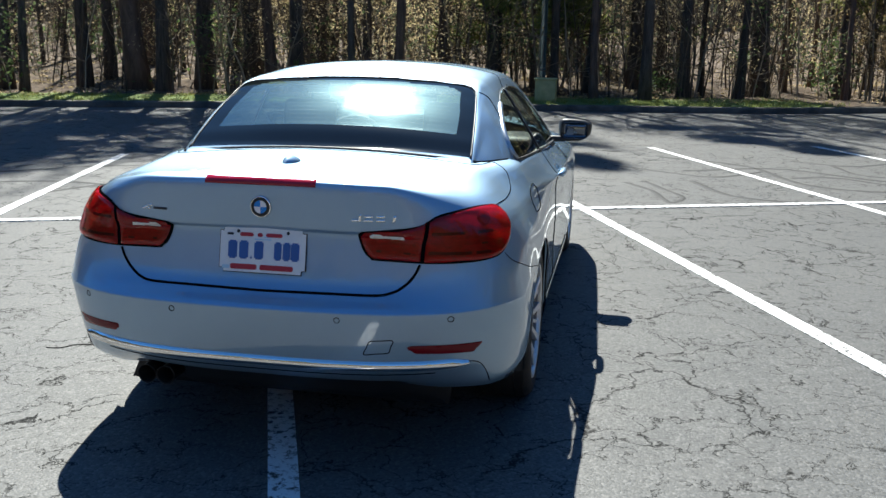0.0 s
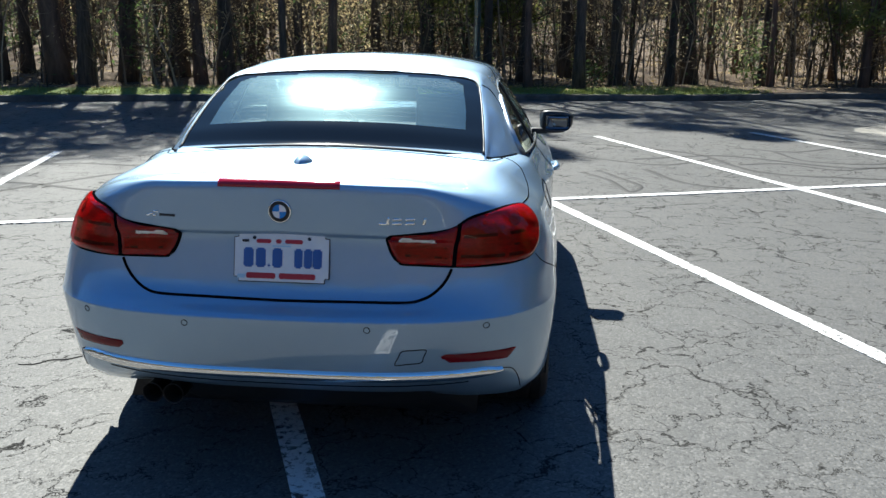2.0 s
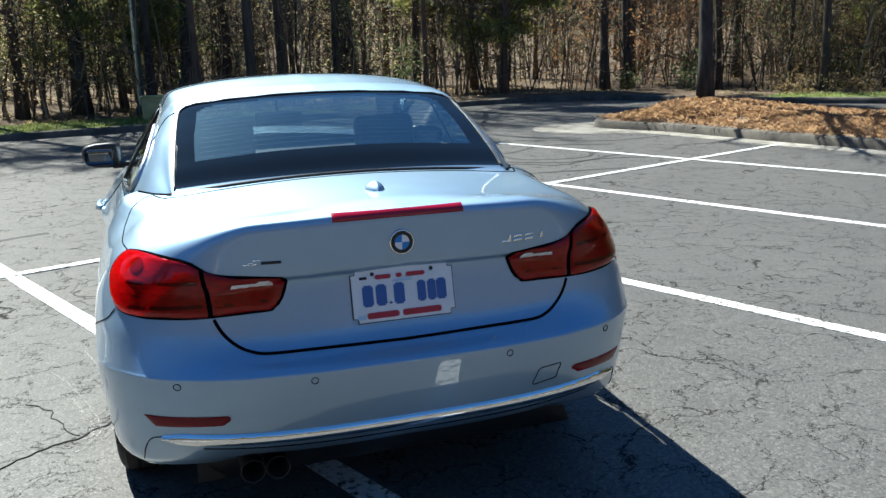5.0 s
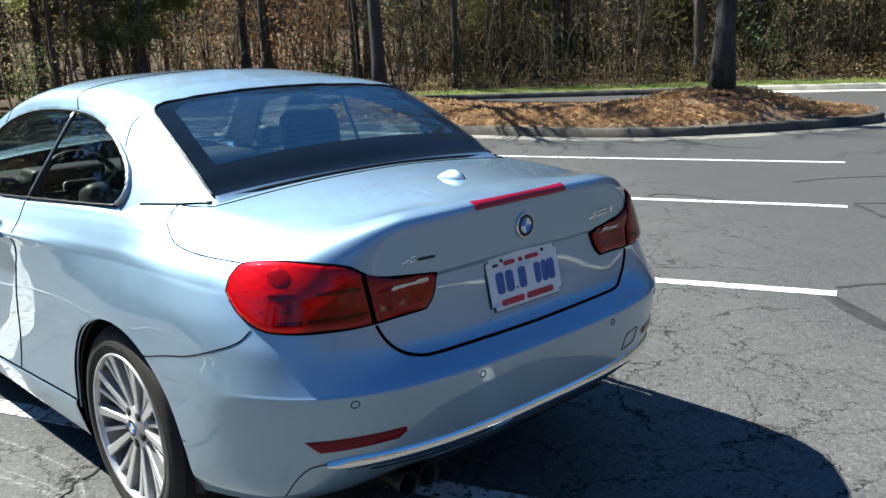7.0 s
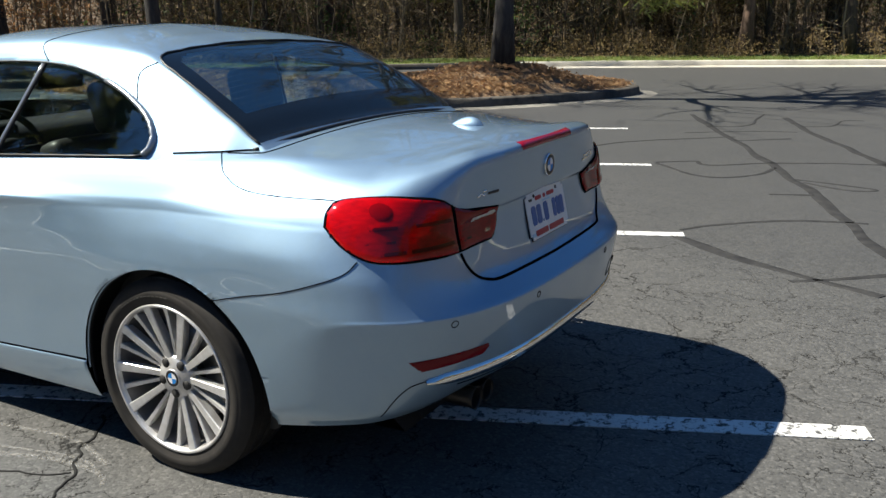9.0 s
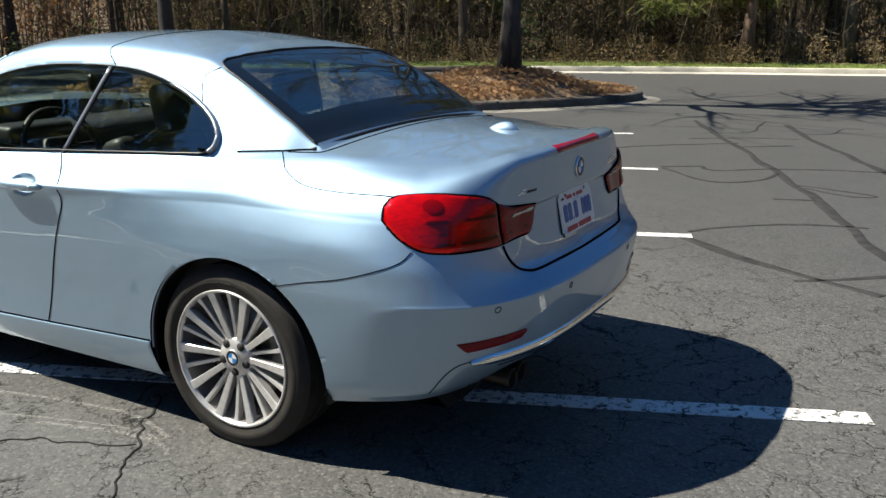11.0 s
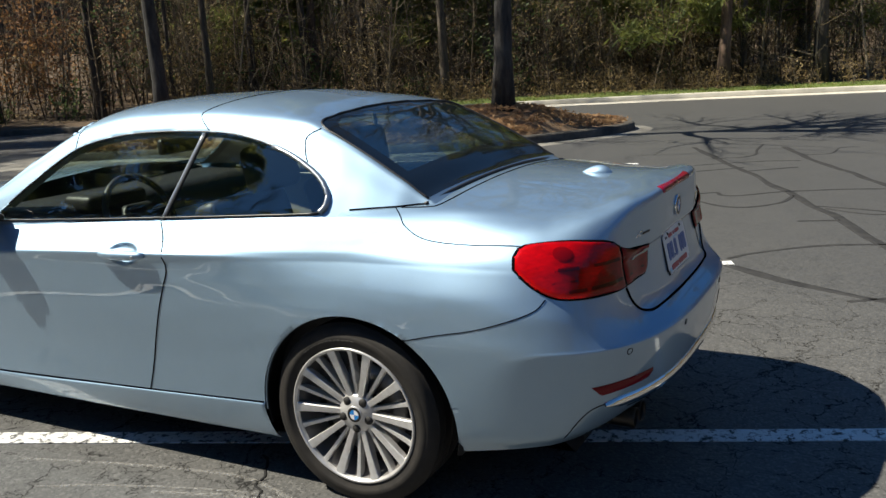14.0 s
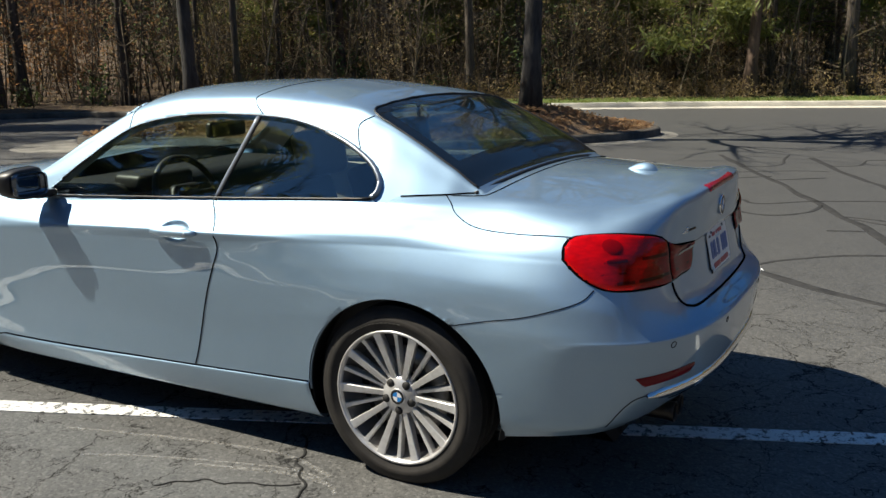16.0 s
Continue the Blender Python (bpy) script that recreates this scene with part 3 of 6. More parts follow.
def grow(seed, kind, height, radius):
    """A standing tree: a tapered trunk and its crown, with the base at the origin."""
    rng = random.Random(seed)
    root = empty("tree")
    lean = Vector((rng.uniform(-.05, .05), rng.uniform(-.05, .05), 1))
    n = 12
    path, radii = [], []
    for i in range(n + 1):
        t = i / n
        w = .16 * t * height / 10
        path.append(Vector((lean.x * height * t + w * noise.noise(Vector((seed, t * 3, 0))), lean.y * height * t + w * noise.noise(Vector((seed, t * 3, 9))), height * t - .12)))
        radii.append(radius * ((1 - t) ** .8 * .93 + .05) * (1 + .4 * math.exp(-t * height / .3)))
    v, f = tube_data(path, radii, 10)
    evergreen = kind in ("pine", "young")
    piece("trunk", v, f, PINE_BARK if evergreen else BACKLIT_BARK if kind == "island" else BARK, root)
    woods, greens = [], []
    low = {"pine": .5, "oak": .34, "island": .26, "young": .2}[kind]
    count = {"pine": 34, "oak": 30, "island": 44, "young": 40}[kind]
    for i in range(count):
        t = low + (1 - low) * (i + rng.random()) / count * .98
        j = min(int(t * n), n - 1)
        p = path[j].lerp(path[j + 1], t * n - j)
        w = rng.uniform(0, 6.283)
        rise = rng.uniform(.0, .5) if kind == "pine" else rng.uniform(-.25, .3) if kind == "young" else rng.uniform(.35, 1.1)
        ln = height * (1.08 - t) * (.30 if evergreen else .48) * rng.uniform(.6, 1.15)
        bp, br = rough_branch(rng, p, (math.cos(w), math.sin(w), rise), ln, radius * (.34 if kind != "island" else .62) * (1.15 - t))
        woods.append(tube_data(bp, br, 5, cap=False))
        for q in range(2, len(bp)):
            for _ in range(2 if evergreen else 3):
                d = (bp[q] - bp[q - 1]).normalized() + Vector((rng.uniform(-1, 1), rng.uniform(-1, 1), rng.uniform(-.4, .8))) * .8
                tp, tr_ = rough_branch(rng, bp[q], d, ln * rng.uniform(.25, .5), br[q] * .6 + .006, 0, .35, 4)
                woods.append(tube_data(tp, tr_, 4, cap=False))
                if evergreen:
                    greens += leaves(rng, tp[-1], 40, .24, .16, .5, .16) + leaves(rng, tp[2], 18, .2, .16, .5, .16)
                else:
                    for z in range(2, len(tp)):
                        d2 = (tp[z] - tp[z - 1]).normalized() + Vector((rng.uniform(-1, 1), rng.uniform(-1, 1), rng.uniform(-.3, .8)))
                        sp, sr = rough_branch(rng, tp[z], d2, ln * rng.uniform(.12, .25), .008, 0, .4, 3)
                        woods.append(tube_data(sp, sr, 3, cap=False))
    v, f = join(woods)
    piece("crown", v, f, PINE_BARK if evergreen else BARK, root)
    if greens:
        v, f = join(greens)
        piece("needles", v, f, NEEDLES, root, "dark green needle clumps", smooth=False)
    return root


KINDS = [("oak", 13.5, .2), ("oak", 11.5, .16), ("oak", 14.5, .24), ("oak", 10.0, .12), ("pine", 15.0, .2), ("pine", 13.0, .17), ("oak", 12.5, .18)]
LABELS = {"oak": "tall bare leafless tree with grey-brown bark in the woods", "pine": "tall pine with bare trunk and dark green needles"}
MODELS = [(kind, h, r, grow(11 + i, kind, h, r)) for i, (kind, h, r) in enumerate(KINDS)]
for kind, h, r, ob in MODELS:
    tagged(ob, LABELS[kind], "tree", "woodland trees")
placed = []


def plant(x, y, r, model=None, rng=random.Random(5)):
    off = float(sdf_poly(np.array([[x, y]]), loop_poly)[0])
    kind, h, r0, ob = MODELS[rng.randrange(len(MODELS)) if model is None else model]
    s = r / r0
    s = clamp(s, .45, 1.5)
    m = pose(x, y, floor_z(x, y, off), 0, 0, rng.uniform(0, 360))
    hs = rng.uniform(.85, 1.1) * (1.22 if x < -8 and y > 10 else 1.0)
    twin = copy_thing(ob, m)
    twin.scale = (s, s, hs)
    placed.append((x, y))
    return twin


STANDING = [(-10.9, 17.7, .27), (-10.1, 17.5, .17), (-9.7, 19, .24), (-13, 19.9, .16), (-12.8, 18.3, .18), (-14.2, 17.0, .26), (.6, 19.2, .10), (1.85, 19.1, .14), (2.9, 21, .15), (5.0, 22.3, .33), (7.2, 23, .14),
            (-7.1, 19, .2), (-7.7, 18.8, .15), (-9, 20.6, .24), (-2.2, 21.3, .22), (13, 21.9, .15), (13.8, 21.9, .18), (-5.5, 20.1, .14), (-4.35, 18.9, .13), (.4, 21.6, .17), (1.6, 22.8, .17), (20.2, 21.7, .27), (18.2, 22.4, .14), (15.2, 19.2, .15), (23.0, 3.2, .17), (24.6, .8, .2), (22.6, 10, .12)]
for i, (x, y, r) in enumerate(STANDING):
    plant(x, y, r, (0, 2, 6, 1, 0, 3, 2)[i % 7] if i % 6 else 4)
for x, y, r in ((-11.5, 2.0, .2), (-13.0, -3.6, .22), (-16, 5.5, .2)):
    plant(x, y, r, 2).location.z = 0.0
rng = random.Random(21)
tries = 0
while len(placed) < 185 and tries < 6000:
    tries += 1
    i = rng.randrange(len(loop))
    off = 2.3 + 15 * rng.random() ** 1.3
    p = loop[i] + outward(i) * off
    if any((p[0] - a) ** 2 + (p[1] - b) ** 2 < 1.5 for a, b in placed):
        continue
    if float(sdf_poly(p[None, :2], loop_poly)[0]) < 1.9:
        continue
    bare = rng.random() >= .6 or (-6 < p[0] < 2 and 14 < p[1] < 24)
    plant(p[0], p[1], rng.uniform(.06, .17), rng.randrange(4) if bare else None)
for kind, h, r, ob in MODELS:
    for o in (*ob.children_recursive, ob):
        bpy.data.objects.remove(o)

YOUNG = [(24.6, 4.4, 8.5, .11), (26.2, 6.2, 9.5, .12), (27.5, 1.5, 9.0, .12), (23.2, 12.2, 8.0, .1), (20.6, 17.4, 8.5, .11), (28.0, 9.5, 10, .13), (-1.2, 22.4, 8.0, .11), (9.5, 24.2, 9.0, .12)]
first = grow(301, "young", 8.5, .11)
tagged(first, "young pine with low yellow-green needle boughs", "tree", "woodland trees")
for i, (x, y, h, r) in enumerate(YOUNG):
    twin = copy_thing(first, pose(x, y, floor_z(x, y, float(sdf_poly(np.array([[x, y]]), loop_poly)[0])), 0, 0, 67 * i))
    twin.scale = (h / 8.5, h / 8.5, h / 8.5)
for o in (*first.children_recursive, first):
    bpy.data.objects.remove(o)
dead = empty("dead_tree", Matrix.Translation((25.6, 7.8, .2)))
tagged(dead, "pale dead trunk leaning in the woods", "tree")
bp, br = rough_branch(random.Random(8), (0, 0, -.1), (.1, -.52, 1), 6.5, .15, 0, .05, 8)
v, f = tube_data(bp, [max(r, .05) for r in br], 9)
piece("trunk", v, f, bark("dead_bark", (.12, .105, .09), (.30, .27, .23)), dead)
v, f = join([tube_data(*rough_branch(random.Random(i), bp[i], (math.cos(i * 2.1), math.sin(i * 2.1), .6), 1.1, .035, 0, .3, 4), 5) for i in range(3, 8)])
piece("broken_limbs", v, f, bark("dead_limb_bark", (.12, .105, .09), (.30, .27, .23)), dead)

island_tree = grow(77, "island", 11.5, .165)
island_tree.matrix_basis = pose(MOUND[0], MOUND[1], mound_z(MOUND[0], MOUND[1], .5) - .02)
tagged(island_tree, "bare leafless tree on the mulched island, grey bark coloured dark as if backlit", "tree", "island trees")
north_tree = grow(83, "island", 10.5, .135)
north_tree.matrix_basis = pose(MOUND_NORTH[0], MOUND_NORTH[1], mound_z(MOUND_NORTH[0], MOUND_NORTH[1], .3) - .02)
tagged(north_tree, "slimmer bare tree at the island's shaded end, bark coloured dark as if backlit", "tree", "island trees")

# ---- the car ----
# Its frame: x to its right, y ahead from the rear axle, z up from the ground.
HALF, REAR_Y0, REAR_B, FRONT_Y0, FRONT_B = 0.89, -0.34, 0.65, 2.75, 0.83


def corner(b, n, a, count=240):
    w = (math.pi / 2) * (np.linspace(0, 1, count) ** 1.6)
    return a * np.sin(w) ** (2 / n), b * np.cos(w) ** (2 / n)


def outline(a, y0, b, n, y1, b1, n1):
    """Half of a plan outline, from the middle of the rear round the corner and along the side to the middle of the front."""
    x, d = corner(b, n, a)
    xf, df = corner(b1, n1, a)
    ys = np.linspace(y0, y1, 200)[1:-1]
    pts = np.concatenate([np.stack([x, y0 - d], 1), np.stack([np.full(len(ys), a), ys], 1), np.stack([xf, y1 + df], 1)[::-1]])
    length = np.concatenate([[0], np.cumsum(np.hypot(*np.diff(pts, axis=0).T))])
    return pts, length


def monotone(knots, t):
    """Smooth interpolation through rows of knots at whole numbers of t, with no overshoot."""
    K = np.asarray(knots, float)
    d = np.diff(K, axis=0)
    m = np.zeros_like(K)
    m[1:-1] = np.where(d[:-1] * d[1:] > 0, 2 * d[:-1] * d[1:] / np.where(d[:-1] + d[1:] == 0, 1, d[:-1] + d[1:]), 0)
    m[0], m[-1] = d[0], d[-1]
    i = np.clip(np.floor(t).astype(int), 0, len(K) - 2)
    u = (t - i).reshape((-1,) + (1,) * (K.ndim - 1))
    return (2 * u ** 3 - 3 * u ** 2 + 1) * K[i] + (u ** 3 - 2 * u ** 2 + u) * m[i] + (3 * u ** 2 - 2 * u ** 3) * K[i + 1] + (u ** 3 - u ** 2) * m[i + 1]


def shell(line, y0, y1, stations, s_values, v_values):
    """A surface lofted round the outline: each station is (place along it, reach, rows of inset and height)."""
    pts, length = line
    where = np.array([s for s, _, _ in stations])
    prof = np.array([[(d / reach, z) for d, z in rows] for _, reach, rows in stations])
    idx = np.interp(s_values, where, np.arange(len(where)))
    rows = monotone(prof, idx)
    out = np.zeros((len(s_values), len(v_values), 3))
    cx, cy = np.interp(s_values, length, pts[:, 0]), np.interp(s_values, length, pts[:, 1])
    for i in range(len(s_values)):
        q, z = monotone(rows[i], v_values).T
        mid = np.clip(cy[i], y0, y1)
        out[i] = np.stack([cx[i] * (1 - q), mid + (cy[i] - mid) * (1 - q), z], 1)
    return out


def relax(grid, times):
    """Evens the surface out along both ways."""
    g = grid.copy()
    for _ in range(times):
        h = g.copy()
        h[1:-1] = 0.5 * g[1:-1] + 0.25 * (g[:-2] + g[2:])
        k = h.copy()
        k[:, 1:-1] = 0.5 * h[:, 1:-1] + 0.25 * (h[:, :-2] + h[:, 2:])
        g = k
        g[0, :, 0] = 0
        g[-1, :, 0] = 0
    return g


def both_sides(grid):
    """The half grid and its mirror image as one."""
    left = grid[::-1].copy()
    left[:, :, 0] *= -1
    return np.concatenate([left[:-1], grid])


def grid_faces(ns, nv):
    i, j = np.meshgrid(np.arange(ns - 1), np.arange(nv - 1), indexing="ij")
    a = (i * nv + j).ravel()
    return np.stack([a, a + nv, a + nv + 1, a + 1], 1)


def snap(verts, faces, plane, outline_sdf, reach):
    """Moves the vertices near an outline onto it, seen along one axis; returns which faces lie inside."""
    p = verts[:, plane]
    g = outline_sdf(p)
    e = 1e-4
    gx = (outline_sdf(p + np.array([e, 0])) - g) / e
    gy = (outline_sdf(p + np.array([0, e])) - g) / e
    near = np.abs(g) < reach
    steep = np.maximum(gx * gx + gy * gy, 0.05)
    verts[near, plane[0]] -= (g * gx / steep)[near]
    verts[near, plane[1]] -= (g * gy / steep)[near]
    g2 = outline_sdf(verts[:, plane])
    return g2[faces].mean(1) < 0


BODY_LINE = outline(HALF, REAR_Y0, REAR_B, 3.1, FRONT_Y0, FRONT_B, 2.6)
SIDE0 = float(np.interp(REAR_Y0, BODY_LINE[0][:, 1], BODY_LINE[1]))


def at_side(y):
    return SIDE0 + y - REAR_Y0


TOTAL = float(BODY_LINE[1][-1])
R_MID = [(.15, .315), (.10, .335), (.052, .375), (.027, .42), (.0, .598), (.007, .609), (.050, .630), (.074, .647), (.098, .674), (.132, .838), (.116, .86), (.112, .92), (.110, .985), (.118, 1.018), (.155, 1.028), (.24, 1.032), (.38, 1.040), (.54, 1.047), (.65, 1.05)]
R_IN = [(.15, .315), (.10, .335), (.052, .375), (.028, .42), (.0, .598), (.006, .610), (.044, .634), (.066, .651), (.087, .678), (.118, .835), (.104, .856), (.104, .91), (.105, .975), (.115, 1.006), (.155, 1.018), (.24, 1.024), (.38, 1.034), (.54, 1.042), (.68, 1.047)]
R_OUT = [(.115, .300), (.078, .328), (.046, .375), (.028, .42), (.0, .600), (.005, .612), (.027, .655), (.046, .70), (.059, .75), (.074, .82), (.078, .85), (.090, .90), (.107, .95), (.133, .980), (.178, .993), (.277, 1.005), (.42, 1.018), (.58, 1.034), (.74, 1.044)]
R_CORNER = [(.075, .280), (.044, .318), (.030, .375), (.023, .42), (.0, .602), (.003, .616), (.012, .66), (.022, .71), (.036, .755), (.056, .82), (.066, .85), (.09, .895), (.118, .93), (.15, .955), (.2, .975), (.3, .995), (.44, 1.012), (.6, 1.03), (.8, 1.043)]
S_TAIL = [(.06, .235), (.032, .30), (.02, .375), (.016, .42), (.012, .52), (.008, .60), (.012, .66), (.016, .71), (.024, .755), (.048, .82), (.062, .85), (.097, .893), (.132, .925), (.165, .953), (.205, .980), (.285, 1.006), (.45, 1.024), (.62, 1.035), (.89, 1.043)]
S_HAUNCH = [(.055, .178), (.036, .195), (.010, .325), (.014, .345), (.005, .55), (.001, .62), (.004, .68), (.011, .73), (.022, .78), (.042, .84), (.053, .866), (.070, .898), (.087, .930), (.104, .957), (.126, .982), (.205, 1.002), (.31, 1.016), (.55, 1.032), (.89, 1.04)]
S_DOOR = [(.055, .165), (.036, .18), (.012, .280), (.019, .297), (.02, .42), (.015, .53), (.011, .63), (.011, .70), (.009, .775), (.002, .828), (.016, .846), (.042, .873), (.064, .9), (.083, .922), (.098, .938), (.12, .948), (.3, .955), (.6, .96), (.89, .96)]
S_FRONT = [(.055, .16), (.036, .175), (.012, .238), (.018, .258), (.02, .42), (.014, .54), (.007, .63), (.003, .70), (.002, .755), (.008, .78), (.018, .80), (.04, .825), (.068, .85), (.09, .87), (.105, .884), (.14, .905), (.3, .965), (.55, 1.0), (.89, 1.02)]
S_WING = [(.07, .2), (.04, .25), (.015, .3), (.008, .36), (.004, .45), (.002, .54), (.003, .6), (.006, .66), (.012, .71), (.025, .75), (.04, .775), (.07, .805), (.1, .83), (.13, .848), (.17, .865), (.25, .885), (.4, .91), (.6, .93), (.89, .94)]
F_CORNER = [(.1, .2), (.05, .24), (.03, .3), (.015, .36), (0, .44), (0, .5), (.01, .56), (.02, .6), (.04, .63), (.06, .65), (.08, .665), (.11, .685), (.14, .70), (.18, .715), (.23, .735), (.31, .765), (.45, .81), (.62, .86), (.85, .9)]
F_MID = [(.1, .18), (.04, .22), (.02, .28), (.005, .34), (0, .42), (.005, .5), (.015, .55), (.03, .59), (.05, .62), (.07, .64), (.1, .66), (.13, .675), (.16, .69), (.2, .705), (.25, .725), (.33, .755), (.45, .8), (.62, .85), (.83, .9)]
STATIONS = [(0, .65, R_MID), (.52, .68, R_IN), (.72, .74, R_OUT), (.94, .80, R_CORNER), (at_side(-.34), .89, S_TAIL), (at_side(0), .89, S_HAUNCH),
            (at_side(.9), .89, S_DOOR), (at_side(2.0), .89, S_FRONT), (at_side(2.75), .89, S_WING), (TOTAL - .62, .85, F_CORNER), (TOTAL, .83, F_MID)]
CABIN_REAR, CABIN_FRONT, BELT = 0.08, 2.02, 14.0
s_vals = np.unique(np.round(np.concatenate([np.linspace(0, SIDE0, 76), np.arange(SIDE0, at_side(.5), .014), np.arange(at_side(.5), at_side(.8), .03), np.arange(at_side(.8), at_side(1.2), .012), np.arange(at_side(1.2), at_side(2.3), .03), np.arange(at_side(2.3), TOTAL, .022), [TOTAL, at_side(CABIN_REAR), at_side(CABIN_FRONT)]]), 4))
v_vals = np.unique(np.round(np.concatenate([np.linspace(0, BELT, 99), np.linspace(BELT, 18, 33)]), 4))
half_body = relax(shell(BODY_LINE, REAR_Y0, FRONT_Y0, STATIONS, s_vals, v_vals), 1)
# the boot lid's top: one even, gently crowned surface
deck = (v_vals[None, :] > 14.6) & (half_body[:, :, 1] < .12)
def crown(p):
    x, y = p[..., 0] ** 2, p[..., 1]
    return np.stack([np.ones_like(x), x, x * x, y, y * y, x * y, y ** 3, x * x * y], -1)
fit_ = np.linalg.lstsq(crown(half_body[deck]), half_body[deck][:, 2], rcond=None)[0]
share = np.clip((v_vals[None, :] - 14.0) / 1.2, 0, 1) * np.clip((.20 - half_body[:, :, 1]) / .12, 0, 1)
share = share * share * (3 - 2 * share)
half_body[:, :, 2] += share * (crown(half_body) @ fit_ - half_body[:, :, 2])
full = both_sides(half_body)
NS, NV = full.shape[:2]
body_v = full.reshape(-1, 3).copy()
body_f = grid_faces(NS, NV)
# the opening of the cabin
from mathutils.bvhtree import BVHTree
mid = body_v[body_f].mean(1)
v_of = np.tile(v_vals[:-1], NS - 1)
cabin = (mid[:, 1] > CABIN_REAR) & (mid[:, 1] < CABIN_FRONT) & (v_of >= BELT - 1e-6)
body_f = body_f[~cabin]
ARCH_R, AXLES = 0.372, (0.0, 2.81)
ARCH_WIDE, ARCH_TALL, ARCH_BACK = 1.025, 0.952, -0.010


def from_arch(y, z, ay):
    """How far a place on the flank lies outside the wheel arch, which is a little wider than tall."""
    return np.hypot((y - ay - ARCH_BACK) / ARCH_WIDE, (z - 0.322) / ARCH_TALL) - ARCH_R


def on_arch(ay, w, more=0.0):
    r = ARCH_R + more
    return ay + ARCH_BACK + r * ARCH_WIDE * math.cos(w), .322 + r * ARCH_TALL * math.sin(w)


WHOLE = BVHTree.FromPolygons([tuple(map(float, v)) for v in body_v], [tuple(map(int, f)) for f in body_f])
for ay in AXLES:
    arch = lambda p, ay=ay: from_arch(p[:, 0], p[:, 1], ay)
    sides_only = np.abs(body_v[:, 0]) > 0.5
    keep = body_v.copy()
    gone = snap(body_v, body_f, [1, 2], arch, 0.011)
    body_v[~sides_only] = keep[~sides_only]
    # the cut edge stays on the curve of the flank
    for i in np.nonzero(np.abs(body_v - keep).max(1) > 1e-6)[0]:
        sign = 1.0 if body_v[i, 0] > 0 else -1.0
        hit = WHOLE.ray_cast(Vector((sign * 2, body_v[i, 1], body_v[i, 2])), Vector((-sign, 0, 0)))[0]
        if hit is not None and abs(hit.x - body_v[i, 0]) < .03:
            body_v[i, 0] = hit.x
    m = body_v[body_f].mean(1)
    body_f = body_f[~(gone & (np.abs(m[:, 0]) > 0.5))]

# the rolled lip of the arches
for ay in AXLES:
    r = from_arch(body_v[:, 1], body_v[:, 2], ay)
    body_v[:, 0] += np.sign(body_v[:, 0]) * 0.0025 * np.exp(-(r / 0.07) ** 2) * (np.abs(body_v[:, 0]) > .6)

# the crease along the flank, from the tail light to the front wing
crease_z = np.interp(body_v[:, 1], [-.62, 0, .5, .9, 1.75, 2.1], [.880, .880, .857, .830, .785, .77])
depth = np.interp(body_v[:, 1], [-.66, -.50, 0, .5, .9, 1.75, 2.1], [0, .003, .0025, .0028, .0022, .002, 0]) * (np.abs(body_v[:, 0]) > .6)
up = body_v[:, 2] - crease_z
ridge = np.interp(up, [-.11, -.030, -.003, .003, .055], [0, -.9, .75, .85, 0])
body_v[:, 0] += np.sign(body_v[:, 0]) * depth * ridge

# the dish behind each door handle
dish = ((body_v[:, 1] - .985) / .078) ** 2 + ((body_v[:, 2] - .826) / .036) ** 2
body_v[:, 0] -= np.sign(body_v[:, 0]) * .024 * np.clip(1 - dish, 0, 1) ** .7 * (np.abs(body_v[:, 0]) > .7)

BODY_TREE = BVHTree.FromPolygons([tuple(map(float, v)) for v in body_v], [tuple(map(int, f)) for f in body_f])


def onto(tree, p, d, lift=0.0):
    """The point where a ray from far off along d meets the shell, lifted off it."""
    d = Vector(d).normalized()
    hit, n, _, _ = tree.ray_cast(Vector(p) - d * 3.0, d)
    if hit is None:
        return None, None
    if n.dot(d) > 0:
        n = -n
    return hit + n * lift, n


car = empty("car")
tagged(car, "light blue silver two-door convertible car with its hardtop closed", "car")
body = piece("body", body_v, body_f, PAINT, car)

# rolled edges of the wheel arches
for ay in AXLES:
    for side in (-1, 1):
        ways = np.linspace(-.03 * math.pi, 1.03 * math.pi, 70)
        reach = []
        for w in ways:
            y, z = on_arch(ay, w, .006)
            q, _, _, _ = BODY_TREE.ray_cast(Vector((side * 2, y, z)), Vector((-side, 0, 0)))
            reach.append(abs(q.x) if q is not None and abs(q.x) > .8 else .875)
        for _ in range(4):
            reach = [reach[0]] + [(a_ + 2 * b_ + c_) / 4 for a_, b_, c_ in zip(reach, reach[1:], reach[2:])] + [reach[-1]]
        lip = [(side * (x - .012), *on_arch(ay, w, .001)) for x, w in zip(reach, ways)]
        tube("arch_lip", lip, .0045, PAINT, body, "rolled edge of the wheel arch", sides=10)

# underside
ring = body_v.reshape(NS, NV, 3)[:, 0]
under_v = list(ring) + [(p[0] * .1, np.clip(p[1], -.4, 2.8), .19) for p in ring]
under_f = [(i, i + 1, NS + i + 1, NS + i) for i in range(NS - 1) if not any(abs(ring[i][1] - a) < .39 and abs(ring[i][0]) > .5 for a in AXLES)]
piece("underbody", under_v, under_f, BLACK, car, "black plastic underside")

